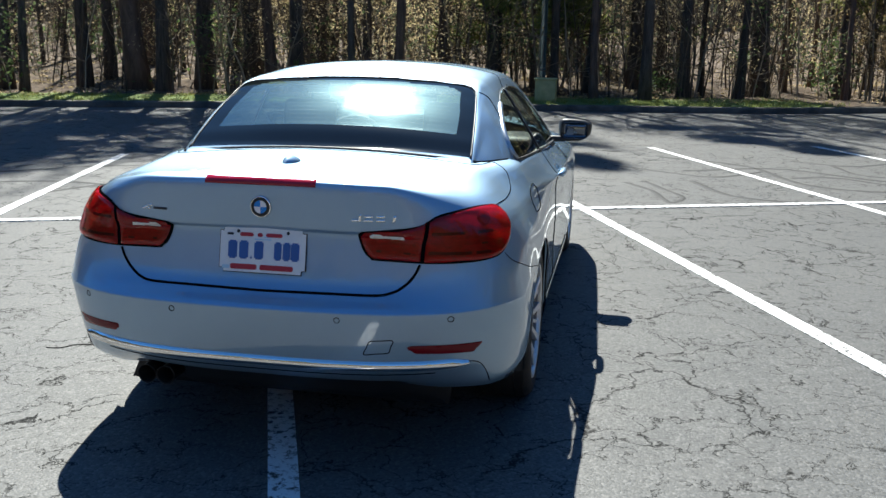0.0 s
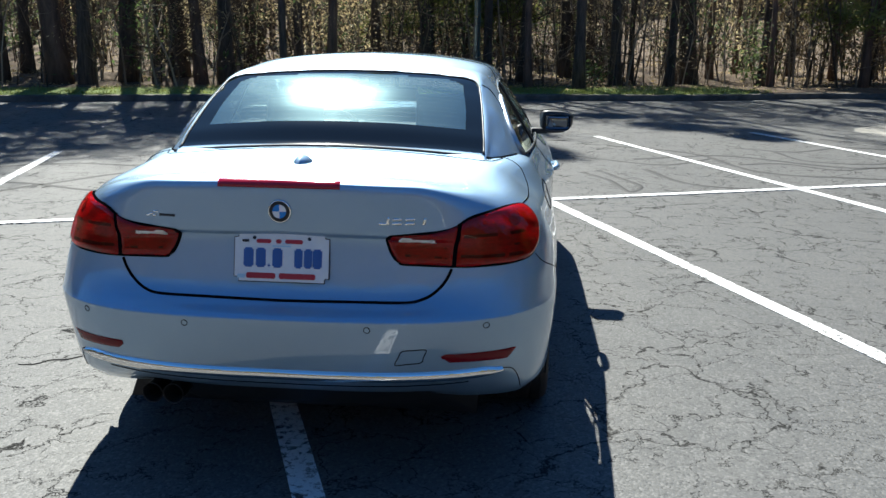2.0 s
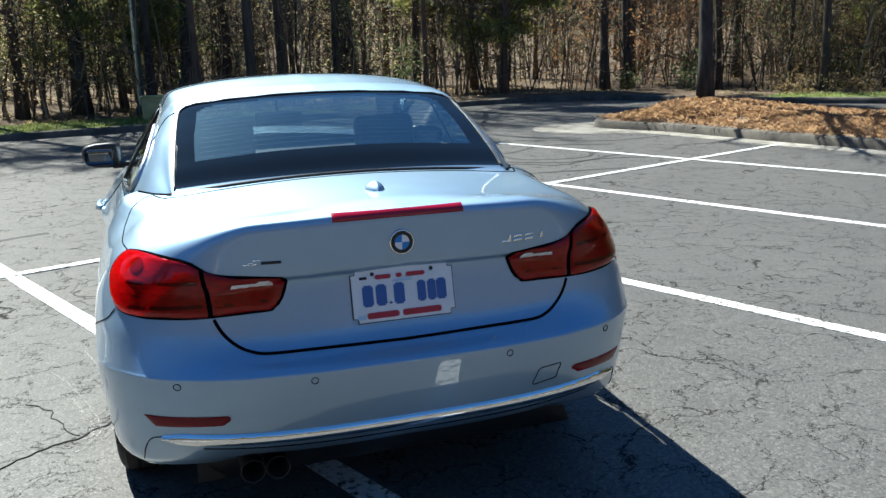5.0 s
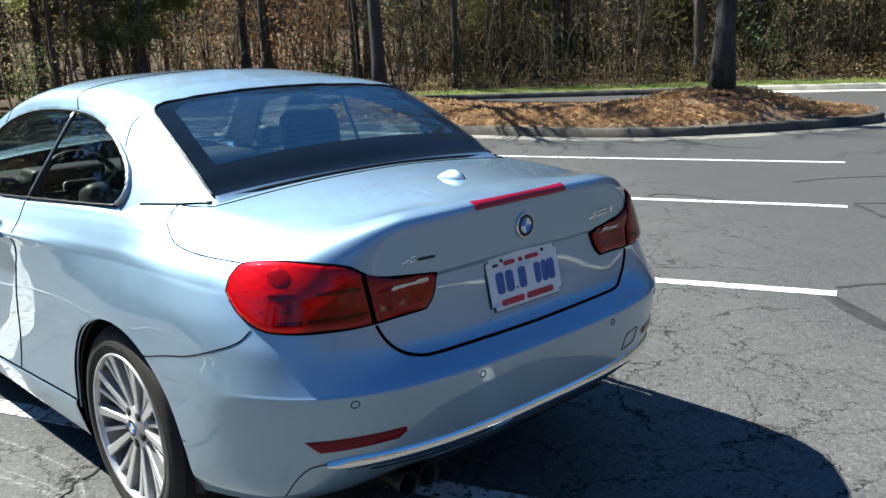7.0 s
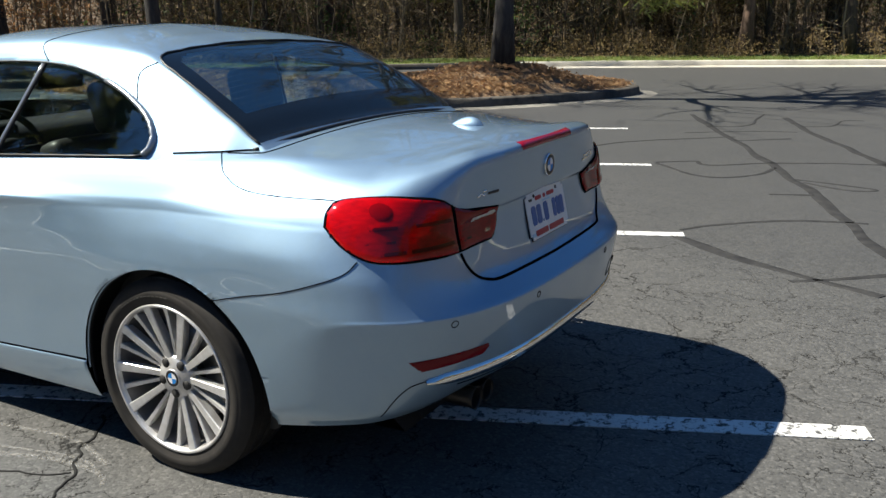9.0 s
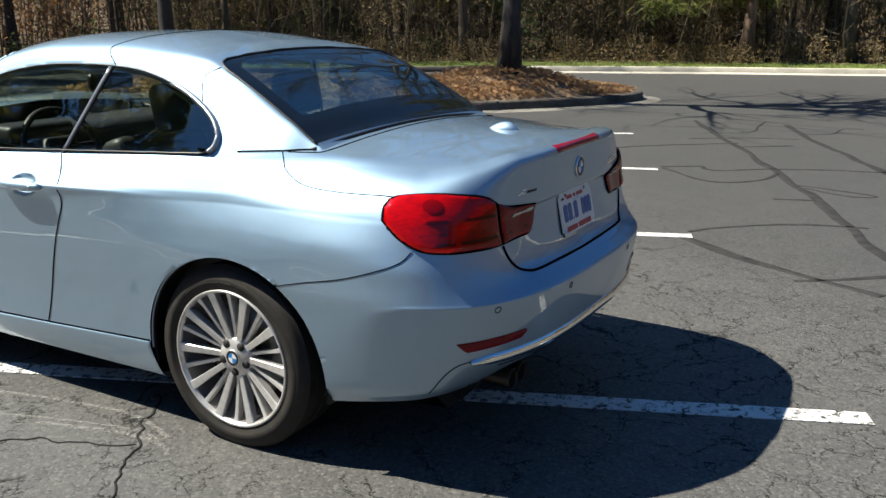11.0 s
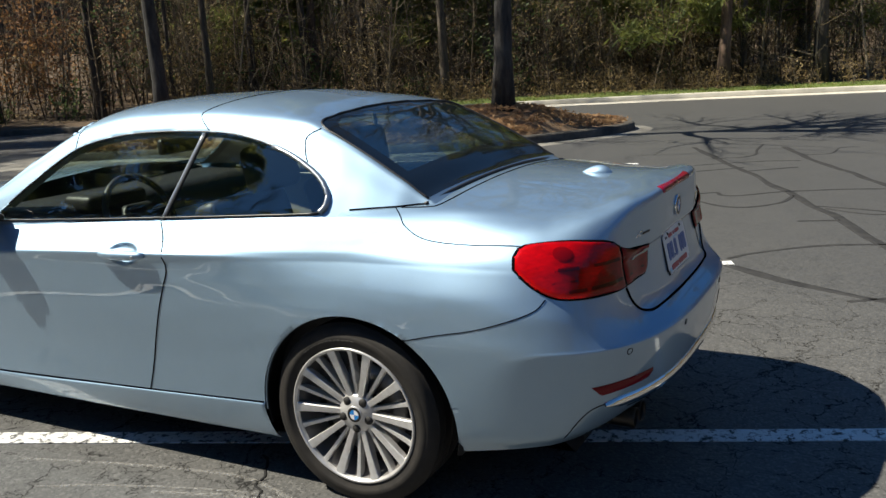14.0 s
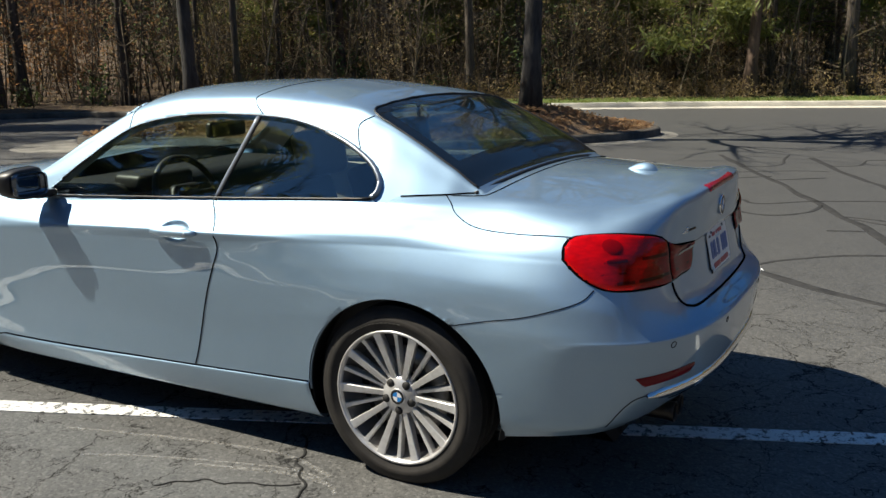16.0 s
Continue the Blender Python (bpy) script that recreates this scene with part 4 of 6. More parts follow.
# wheel wells
for ay in AXLES:
    for side in (-1, 1):
        wv, wf = [], []
        n = 28
        for i in range(n + 1):
            w = math.pi * (i / n) * 1.16 - .08 * math.pi
            for x, more in ((.858, .004), (.850, .000), (.840, .012), (.50, .01), (.50, .05 - ARCH_R)):
                wv.append((side * x, *on_arch(ay, w, more)))
        for i in range(n):
            for k in range(4):
                a = i * 5 + k
                wf.append((a, a + 1, a + 6, a + 5))
        piece("wheel_well", wv, wf, BLACK, car, "black wheel arch liner")

# the hardtop: roof, pillars and glass lofted from cross sections as one shell, then parted
T_SECTIONS = [
    (-.23, [(.64, .95), (.63, .965), (.62, .975), (.612, .985), (.605, .992), (.60, .998), (.40, 1.008), (.2, 1.013), (0, 1.015)]),
    (-.205, [(.638, .97), (.626, .985), (.618, .995), (.612, 1.003), (.608, 1.010), (.60, 1.016), (.40, 1.03), (.2, 1.036), (0, 1.038)]),
    (-.10, [(.70, .955), (.676, .99), (.65, 1.022), (.623, 1.05), (.605, 1.072), (.594, 1.079), (.40, 1.096), (.2, 1.107), (0, 1.110)]),
    (.05, [(.752, .935), (.712, 1.0), (.672, 1.06), (.627, 1.115), (.592, 1.154), (.577, 1.161), (.4, 1.178), (.2, 1.190), (0, 1.194)]),
    (.20, [(.772, .932), (.725, 1.025), (.678, 1.10), (.622, 1.176), (.575, 1.222), (.556, 1.234), (.38, 1.250), (.2, 1.261), (0, 1.265)]),
    (.32, [(.782, .932), (.733, 1.03), (.683, 1.115), (.632, 1.19), (.577, 1.256), (.54, 1.284), (.38, 1.298), (.2, 1.305), (0, 1.308)]),
    (.45, [(.788, .932), (.735, 1.03), (.69, 1.11), (.642, 1.188), (.592, 1.26), (.54, 1.302), (.38, 1.326), (.2, 1.337), (0, 1.341)]),
    (.80, [(.792, .931), (.74, 1.025), (.69, 1.108), (.645, 1.185), (.598, 1.26), (.555, 1.316), (.4, 1.352), (.2, 1.370), (0, 1.377)]),
    (1.20, [(.792, .928), (.74, 1.02), (.69, 1.10), (.645, 1.175), (.603, 1.246), (.563, 1.303), (.4, 1.345), (.2, 1.365), (0, 1.372)]),
    (1.45, [(.796, .905), (.74, 1.01), (.695, 1.085), (.655, 1.15), (.62, 1.205), (.585, 1.253), (.42, 1.315), (.2, 1.345), (0, 1.352)]),
    (1.70, [(.797, .89), (.755, .965), (.72, 1.03), (.695, 1.07), (.675, 1.10), (.655, 1.13), (.45, 1.20), (.2, 1.24), (0, 1.25)]),
    (1.95, [(.79, .875), (.768, .92), (.75, .955), (.74, .968), (.73, .98), (.72, .99), (.45, 1.06), (.2, 1.09), (0, 1.10)]),
    (2.08, [(.775, .868), (.765, .895), (.755, .92), (.75, .925), (.74, .93), (.72, .935), (.45, .98), (.2, 1.0), (0, 1.005)])]
ty = np.arange(-.23, 2.081, .0127)
tv = np.linspace(0, 8, 113)
rows = monotone(np.array([r for _, r in T_SECTIONS]), np.interp(ty, [y for y, _ in T_SECTIONS], np.arange(len(T_SECTIONS))))
half_top = np.stack([np.concatenate([monotone(rows[i], tv), np.full((len(tv), 1), ty[i])], 1)[:, [0, 2, 1]] for i in range(len(ty))])
for _ in range(3):
    smoother = half_top.copy()
    smoother[1:-1] = .5 * half_top[1:-1] + .25 * (half_top[:-2] + half_top[2:])
    half_top = smoother.copy()
    half_top[:, 1:-1] = .5 * smoother[:, 1:-1] + .25 * (smoother[:, :-2] + smoother[:, 2:])
across = half_top.transpose(1, 0, 2)[::-1]
mirrored = across[::-1].copy()
mirrored[:, :, 0] *= -1
top = np.concatenate([mirrored[:-1], across])
TN, TM = top.shape[:2]
top_v = top.reshape(-1, 3).copy()
top_f = grid_faces(TN, TM)
SIDE_GLASS = np.concatenate([spline([(1.86, .902), (1.72, 1.005), (1.56, 1.125), (1.42, 1.198), (1.21, 1.240), (.997, 1.254), (.765, 1.254), (.567, 1.236), (.367, 1.184), (.225, 1.115), (.160, 1.055), (.152, 1.012), (.170, .988)], 6)])
REAR_GLASS_LINE = spline([(-.597, -.185), (-.59, -.1), (-.574, .05), (-.556, .19), (-.543, .255), (-.51, .29), (-.44, .306), (-.22, .322), (0, .327), (.22, .322), (.44, .306), (.51, .29), (.543, .255), (.556, .19), (.574, .05), (.59, -.1), (.597, -.185)], 5)
SCREEN_LINE = np.array([(-.70, .98), (-.56, 1.245), (-.48, 1.285), (0, 1.31), (.48, 1.285), (.56, 1.245), (.70, .98)])


def shape_of(poly):
    return lambda p: sdf_poly(p, poly)


in_side = snap(top_v, top_f, [1, 2], shape_of(SIDE_GLASS), .007)
c = top_v[top_f].mean(1)
in_side &= np.abs(c[:, 0]) > .52
keep = top_v.copy()
in_rear = snap(top_v, top_f, [0, 1], shape_of(REAR_GLASS_LINE), .006)
behind = keep[:, 1] < .5
top_v[~behind] = keep[~behind]
in_rear &= (c[:, 1] < .5) & (c[:, 2] > 1.0)
keep = top_v.copy()
in_screen = snap(top_v, top_f, [0, 2], shape_of(SCREEN_LINE), .007)
ahead = keep[:, 1] > 1.4
top_v[~ahead] = keep[~ahead]
in_screen &= c[:, 1] > 1.4
TOP_TREE = BVHTree.FromPolygons([tuple(map(float, v)) for v in top_v], [tuple(map(int, f)) for f in top_f])


def submesh(name, verts, faces, mat, parent, label="", smooth=True):
    used, inv = np.unique(faces, return_inverse=True)
    return piece(name, verts[used], inv.reshape(faces.shape), mat, parent, label, smooth)


roof = submesh("hardtop", top_v, top_f[~(in_side | in_rear | in_screen)], PAINT, car)
c = top_v[top_f].mean(1)
BPILLAR = lambda z: .86 - (z - .937) * .29
for side, sel in (("left", c[:, 0] < 0), ("right", c[:, 0] > 0)):
    door_glass = in_side & sel & (c[:, 1] > BPILLAR(c[:, 2]))
    quarter = in_side & sel & (c[:, 1] <= BPILLAR(c[:, 2]))
    submesh("door_window", top_v, top_f[door_glass], GLASS, car, "tinted side glass").visible_shadow = False
    submesh("quarter_window", top_v, top_f[quarter], GLASS, car, "tinted rear side glass").visible_shadow = False
INNER = REAR_GLASS_LINE.copy()
INNER[:, 0] *= .87
INNER[:, 1] = -.07 + (INNER[:, 1] + .185) * (.29 + .07) / (.327 + .185)
clear_zone = in_rear & (sdf_poly(c[:, [0, 1]], INNER) < 0)
rear_window = submesh("rear_window", top_v, top_f[clear_zone], REAR_GLASS, car, "raked rear window glass reflecting the sky")
rear_window.visible_shadow = False
submesh("window_border", top_v, top_f[in_rear & ~clear_zone], FRIT, car, "black glass border")
submesh("windscreen", top_v, top_f[in_screen], make_glass("screen_glass", (.80, .87, .83)), car, "windscreen glass").visible_shadow = False

# ---- wheels ----
BLUE = material("badge_blue", (0.02, 0.22, 0.60), 0.2)
WHITE = material("badge_white", (0.8, 0.8, 0.8), 0.2)
# alloy darkened in colour to stand in for shade inside the rim
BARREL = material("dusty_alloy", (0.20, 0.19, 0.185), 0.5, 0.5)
DARK_HOLE = material("dark_hole", (0.015, 0.014, 0.014), 0.7)


def roundel(radius, depth, parent, m, rim_mat):
    """A round badge that faces -y in its own frame: rim, dark ring and quarters in blue and white."""
    v, f = lathe_data([(0, 0), (0, radius), (-depth * .6, radius), (-depth, radius * .93), (-depth * .8, radius * .86), (-depth * .8, 0)], 32, "y")
    base = piece("badge", v, f, rim_mat, parent, "round badge with blue and white quarters")
    base.matrix_basis = m
    v, f = lathe_data([(-depth * .82, radius * .90), (-depth * 1.02, radius * .88), (-depth * 1.02, radius * .60), (-depth * .82, radius * .58)], 32, "y")
    piece("ring", v, f, BLACK, base)
    for q in range(4):
        vv = [(0, -depth * 1.0, 0)] + [(radius * .6 * math.cos(math.pi / 2 * (q + i / 8)), -depth * 1.0, radius * .6 * math.sin(math.pi / 2 * (q + i / 8))) for i in range(9)]
        piece("quarter", vv, [(0, i, i + 1) for i in range(1, 9)], BLUE if q % 2 else WHITE, base, smooth=False)
    return base


def make_wheel():
    """One wheel about the x axis with its outer face towards -x, at the origin."""
    w = empty("wheel")
    prof = [(.100, .240), (.106, .246), (.113, .264), (.114, .28), (.108, .302), (.097, .316), (.088, .321)]
    tread = []
    for c_ in (.066, .028, -.028, -.066):
        tread += [(c_ + .017, .326), (c_ - .017, .326), (c_ - .0185, .319), (c_ - .0195, .319)]
    prof = prof + [(.086, .3245)] + tread + [(-.086, .3245), (-.088, .321), (-.098, .316), (-.108, .303), (-.1125, .290), (-.1125, .288), (-.114, .286), (-.114, .268), (-.1125, .266), (-.110, .254), (-.104, .244), (-.09, .240)]
    v, f = lathe_data(prof, 80)
    tyre = smooth_by_angle(piece("tyre", v, f, RUBBER, w, "black low-profile tyre"), 40)
    block = box_bm(.004, .012, .0035)
    proto = part("tyre_lettering", block, material("faded_rubber", (.05, .047, .043), .8), tyre, "raised unreadable lettering", False)
    for i in range(13):
        a = radians(52 + i * 3.6)
        mm = Matrix.Translation((-.1135, .272 * math.cos(a), .272 * math.sin(a))) @ Matrix.Rotation(a + math.pi / 2, 4, "X")
        if i == 0:
            proto.matrix_basis = mm
        else:
            again(proto, mm, tyre)
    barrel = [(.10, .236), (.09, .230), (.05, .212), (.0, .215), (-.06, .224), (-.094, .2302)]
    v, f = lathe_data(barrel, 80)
    piece("rim_barrel", v, f, BARREL, w, "inside of the rim, alloy coloured darker for shade")
    rim = [(-.094, .2302), (-.096, .2305), (-.1065, .2335), (-.1105, .2365), (-.1115, .2415), (-.108, .2445), (-.098, .243)]
    v, f = lathe_data(rim, 80)
    piece("rim", v, f, ALLOY, w, "silver alloy rim")
    # spokes: ten broad and ten slim between them
    for wide in (True, False):
        b = bmesh.new()
        rings = []
        for r, half, face, deep in ((.050, .0105 if wide else .006, -.080 if wide else -.072, .032), (.085, .0105 if wide else .006, -.084 if wide else -.074, .034), (.15, .0125 if wide else .0068, -.093 if wide else -.082, .032), (.212, .0155 if wide else .008, -.102 if wide else -.092, .030), (.2345, .0175 if wide else .0105, -.1055 if wide else -.098, .026)):
            pts = [(face + deep, r, -half * .7), (face + .003, r, -half), (face, r, -half * .86), (face - .0005, r, 0), (face, r, half * .86), (face + .003, r, half), (face + deep, r, half * .7)]
            rings.append([b.verts.new(p) for p in pts])
        for a_, b_ in zip(rings, rings[1:]):
            for i in range(6):
                b.faces.new((a_[i], a_[i + 1], b_[i + 1], b_[i]))
            b.faces.new((a_[6], a_[0], b_[0], b_[6]))
        bmesh.ops.recalc_face_normals(b, faces=b.faces[:])
        first = smooth_by_angle(part("spoke", b, ALLOY, w), 25)
        for i in range(10):
            mm = Matrix.Rotation(radians(36 * i + (0 if wide else 18)), 4, "X")
            if i == 0:
                first.matrix_basis = mm
            else:
                again(first, mm, w)
    v, f = lathe_data([(-.05, .073), (-.074, .071), (-.083, .064), (-.086, .040), (-.09, .034), (-.09, 0)], 40)
    piece("hub", v, f, ALLOY, w, "silver wheel hub")
    for i in range(5):
        a = radians(54 + 72 * i)
        v, f = lathe_data([(-.080, .0155), (-.0868, .0150), (-.0868, 0)], 16)
        piece("bolt_hole", v, f, DARK_HOLE, w).matrix_basis = Matrix.Translation((0, .053 * math.cos(a), .053 * math.sin(a)))
    cap = roundel(.030, .006, w, Matrix.Translation((-.089, 0, 0)) @ Matrix.Rotation(radians(-90), 4, "Z"), ALLOY)
    v, f = lathe_data([(-.012, .165), (-.02, .165), (-.02, .07), (-.012, .07)], 48)
    piece("brake_disc", v, f, DISC, w, "grey steel brake disc")
    # black disc put where shade fills the gaps between the spokes
    v, f = lathe_data([(.06, .208), (.004, .208), (.004, 0)], 40)
    piece("brake_shield", v, f, DARK_HOLE, w)
    return w


wheel = make_wheel()
wheel.parent = car
wheel.matrix_basis = pose(-.757, .010, .314)
for x, y, turn in ((.757, .010, 180), (-.757, 2.82, 0), (.757, 2.82, 180)):
    copy_thing(wheel, pose(x, y, .314, 0, 0, turn))

# ---- details of the car ----
def red_lens(name, colour, clear=0.65):
    m = bpy.data.materials.new(name)
    m.use_nodes = True
    t = m.node_tree
    t.nodes.clear()
    out = t.nodes.new("ShaderNodeOutputMaterial")
    gl = t.nodes.new("ShaderNodeBsdfGlossy")
    gl.inputs["Roughness"].default_value = 0.03
    tr = t.nodes.new("ShaderNodeBsdfTransparent")
    tr.inputs[0].default_value = (*colour, 1)
    fr = t.nodes.new("ShaderNodeFresnel")
    fr.inputs[0].default_value = 1.5
    mx = t.nodes.new("ShaderNodeMixShader")
    for a, b in ((fr.outputs[0], mx.inputs[0]), (tr.outputs[0], mx.inputs[1]), (gl.outputs[0], mx.inputs[2]), (mx.outputs[0], out.inputs[0])):
        t.links.new(a, b)
    return m


LENS = red_lens("red_lens", (0.93, 0.03, 0.055))
LAMP_RED = material("lamp_red", (0.62, 0.012, 0.016), 0.35)
k = Nodes(LAMP_RED)
k.colour(k.ramp(k.noise(38, 3, 0.6, "Object", (1, 1, 3)), (0.3, (0.28, 0.002, 0.012)), (0.7, (0.58, 0.006, 0.024))))
LAMP_DARK = material("lamp_dark", (0.07, 0.0025, 0.004), 0.3)
LAMP_PALE = material("lamp_pale", (0.95, 0.85, 0.83), 0.2)
REFLECTOR = material("reflector_red", (0.16, 0.004, 0.009), 0.2, Specular_IOR_Level=0.25)
BRAKE_RED = material("brake_light_red", (0.29, 0.006, 0.024), 0.12)


class View:
    """A plane to draw in: an origin, the way across, the way up, and the way in towards the shell."""

    def __init__(self, origin, across, inward, tree):
        self.o, self.u, self.d = Vector(origin), Vector(across).normalized(), Vector(inward).normalized()
        self.w = Vector((0, 0, 1)) if abs(self.d.z) < .9 else Vector((0, 1, 0))
        self.tree = tree

    def at(self, p, lift=0.0):
        q = self.o + self.u * float(p[0]) + self.w * float(p[1])
        return onto(self.tree, q, self.d, lift)


def patch(name, view, outline_pts, lift, mat, parent, label="", step=.008, rim=.012, low=.001):
    """A skin that follows the shell inside an outline; it swells to lift within rim of its edge."""
    poly = np.asarray(outline_pts, float)
    lo, hi = poly.min(0) - step, poly.max(0) + step
    nx, ny = int((hi[0] - lo[0]) / step) + 2, int((hi[1] - lo[1]) / step) + 2
    P = np.array([(lo[0] + i * step, lo[1] + j * step) for i in range(nx) for j in range(ny)])
    F = grid_faces(nx, ny)
    inside = snap(P, F, [0, 1], shape_of(poly), step * .62)
    F = F[inside]
    used, inv = np.unique(F, return_inverse=True)
    dist = np.clip(-sdf_poly(P[used], poly), 0, None)
    verts, ok = [], []
    for p, ds in zip(P[used], dist):
        h = low + (lift - low) * math.sqrt(clamp(1 - (1 - clamp(ds / rim)) ** 2))
        q, _ = view.at(p, h)
        ok.append(q is not None)
        verts.append(q if q is not None else Vector((0, 0, -5)))
    F = inv.reshape(F.shape)
    F = F[np.array(ok)[F].all(1)]
    if len(F):
        a, b, c_ = (verts[i] for i in F[len(F) // 2][:3])
        if (b - a).cross(c_ - a).dot(view.d) > 0:
            F = F[:, ::-1]
    return piece(name, verts, F, mat, parent, label)


def nearest(tree, p, lift):
    q, n, _, _ = tree.find_nearest(Vector(p))
    return q + n * lift


def gap(points, radius=.0028, tree=None, closed=False, mat=None, name="panel_gap", per=10):
    path = [nearest(tree or BODY_TREE, p, 0.0002) for p in spline(points, per, closed)]
    return tube(name, path, radius, mat or GAP, body if tree is None else roof, sides=6, closed=closed)


def flip(points):
    return [(-p[0], *p[1:]) for p in points]


REAR = View((0, 0, 0), (1, 0, 0), (0, 1, 0), BODY_TREE)

# tail lights, one at each rear corner
OUTER = spline([(-.300, .852), (-.288, .886), (-.262, .911), (-.225, .923), (-.125, .929), (-.02, .920), (.030, .907)], 6)
LIGHT = np.concatenate([OUTER, spline([(.030, .907), (.062, .885), (.10, .873), (.15, .866), (.246, .856)], 6), spline([(.252, .848), (.240, .795), (.222, .765), (.195, .757), (.075, .753), (-.034, .754), (-.133, .756), (-.212, .767), (-.268, .803), (-.300, .852)], 6)])
for sgn in (1, -1):
    v_light = View((0, 0, 0), (.8 * sgn, -.6, 0), (.6 * sgn, .8, 0), BODY_TREE)
    split = lambda z: .047 + (.905 - z) * .16
    def side_of(pts, outer, pad):
        """The light's outline, drawn in by pad and kept to one side of the split."""
        out = []
        c_ = np.array([-.05 if outer else .14, .835])
        for p in pts:
            q = c_ + (p - c_) * (1 - pad / max(np.hypot(*(p - c_)), .02))
            lim = split(q[1]) - .006 if outer else split(q[1]) + .006
            q[0] = min(q[0], lim) if outer else max(q[0], lim)
            out.append(q)
        return np.array(out)
    housing = patch("tail_light", v_light, LIGHT, .006, GAP, car, "red tail light with dark bars and black surround", .005, .006)
    for outer in (True, False):
        ring_pts = side_of(LIGHT, outer, .008)
        patch("reflector", v_light, ring_pts, .0085, LAMP_RED, housing, "bright red reflector", .005, .004, .0065)
        lens = patch("lens", v_light, ring_pts, .0135, LENS, housing, "clear red lens", .005, .016, .007)
        lens.visible_shadow = False
        for z, hgt, x0, x1 in ((.842, .010, -.20, .04), (.808, .007, -.215, .045), (.777, .011, -.18, .05)) if outer else ((.812, .007, .078, .208), (.780, .008, .08, .20)):
            bar = [(x0, z), (x1, z + .006), (x1, z + .006 + hgt), (x0 + .02, z + hgt)]
            patch("light_bar", v_light, bar, .0105, LAMP_DARK, housing, "dark red bar", .005, .003, .0095)
    patch("reversing_light", v_light, [(.112, .832), (.212, .840), (.222, .855), (.120, .849)], .0160, LAMP_PALE, housing, "pale reversing light", .005, .003, .0145)
    patch("lamp_bulb", v_light, [(-.155 + .030 * math.cos(a), .888 + .022 * math.sin(a)) for a in np.linspace(0, 2 * math.pi, 17)[:-1]], .0112, material("lamp_bowl", (.20, .004, .010), .2), housing, "dark red lamp bowl", .005, .012, .009)
    # rear reflector, sensors and chrome of this side
    S = lambda pts: [(p[0] * sgn, p[1]) for p in pts]
    patch("rear_reflector", REAR, S([(-.752, .486), (-.65, .490), (-.53, .493), (-.514, .486), (-.542, .463), (-.65, .457), (-.722, .452)]), .004, REFLECTOR, car, "dark red bumper reflector", .006, .006)
    for x, z in ((.291, .579), (.655, .583)):
        ring_path = [REAR.at((sgn * -x + .0095 * math.cos(a), z + .0095 * math.sin(a)), .0003)[0] for a in np.linspace(0, 2 * math.pi, 25)[:-1]]
        tube("parking_sensor", ring_path, .0014, GAP, car, "round parking sensor ring", sides=5, closed=True)
    gap([(sgn * a, b, c_) for a, b, c_ in [(-.866, -.215, .612), (-.874, -.34, .643), (-.874, -.467, .671), (-.85, -.585, .708), (-.825, -.65, .736), (-.802, -.678, .768)]], .0018)
    gap([(sgn * a, b, c_) for a, b, c_ in [(-.655, -.085, .99), (-.70, -.13, .965), (-.745, -.185, .945), (-.768, -.267, .922), (-.772, -.429, .916), (-.752, -.594, .916)]], .002)
    gap([(sgn * a, b, c_) for a, b, c_ in [(-.793, .858, .938), (-.832, .82, .90), (-.866, .79, .845), (-.883, .775, .778), (-.88, .80, .71), (-.879, .827, .642), (-.872, .862, .54), (-.871, .888, .455), (-.871, .915, .36), (-.871, .939, .288)]], .0027)
    gap([(sgn * a, b, c_) for a, b, c_ in [(-.876, .375, .318), (-.873, .65, .303), (-.871, .939, .289), (-.868, 1.3, .274), (-.862, 1.9, .252), (-.862, 2.3, .245)]], .0032)
    gap([(sgn * a, b, c_) for a, b, c_ in [(-.695, -.846, .418), (-.74, -.80, .405), (-.765, -.76, .36), (-.778, -.725, .30)]], .0018)
    gap([(sgn * a, b, c_) for a, b, c_ in [(-.60, .755, 1.262), (-.575, .80, 1.295), (-.545, .822, 1.32), (-.47, .818, 1.338), (-.2, .81, 1.37), (0, .808, 1.377)]], .0022, TOP_TREE)
    gap([(sgn * a, b, c_) for a, b, c_ in [(-.672, .262, 1.165), (-.64, .285, 1.195), (-.60, .30, 1.235), (-.557, .262, 1.262)]], .0022, TOP_TREE)
    gap([(sgn * a, b, c_) for a, b, c_ in [(-.635, 1.46, 1.19), (-.60, 1.47, 1.24), (-.56, 1.48, 1.28)]], .0022, TOP_TREE)
    # trim round the side glass
    side_view = View((0, 0, 0), (0, 1, 0), (-sgn, 0, 0) if sgn < 0 else (1, 0, 0), TOP_TREE)
    side_view.d = Vector((sgn, 0, 0))
    outline_3d = [side_view.at(p, .0005)[0] for p in SIDE_GLASS]
    seal = [p for p in outline_3d if p is not None]
    tube("window_seal", seal[4:], .004, BLACK, car, "black rubber window seal", sides=6)
    belt = [side_view.at((y, .986 - .0525 * (y - .17)), .003)[0] for y in np.linspace(.168, 1.85, 50)]
    tube("belt_seal", [p for p in belt if p is not None], .0045, BLACK, car, "black strip below the side windows", sides=6)
    tail = [p for p in seal if p.y < .43]
    tube("window_trim", [p + Vector((sgn * -.003, -.006, 0)) for p in tail], .012, SATIN, car, "satin grey window trim", sides=8, flat=.75)
    pillar = [side_view.at((BPILLAR(z), z), .002)[0] for z in np.linspace(.940, 1.25, 12)]
    tube("window_divider", [p for p in pillar if p is not None], .006, SATIN, car, "slim pale bar between the side windows", sides=6)
    tube("window_divider_seal", [p + Vector((0, -.011, 0)) for p in pillar if p is not None], .006, BLACK, car, "black seal", sides=6)
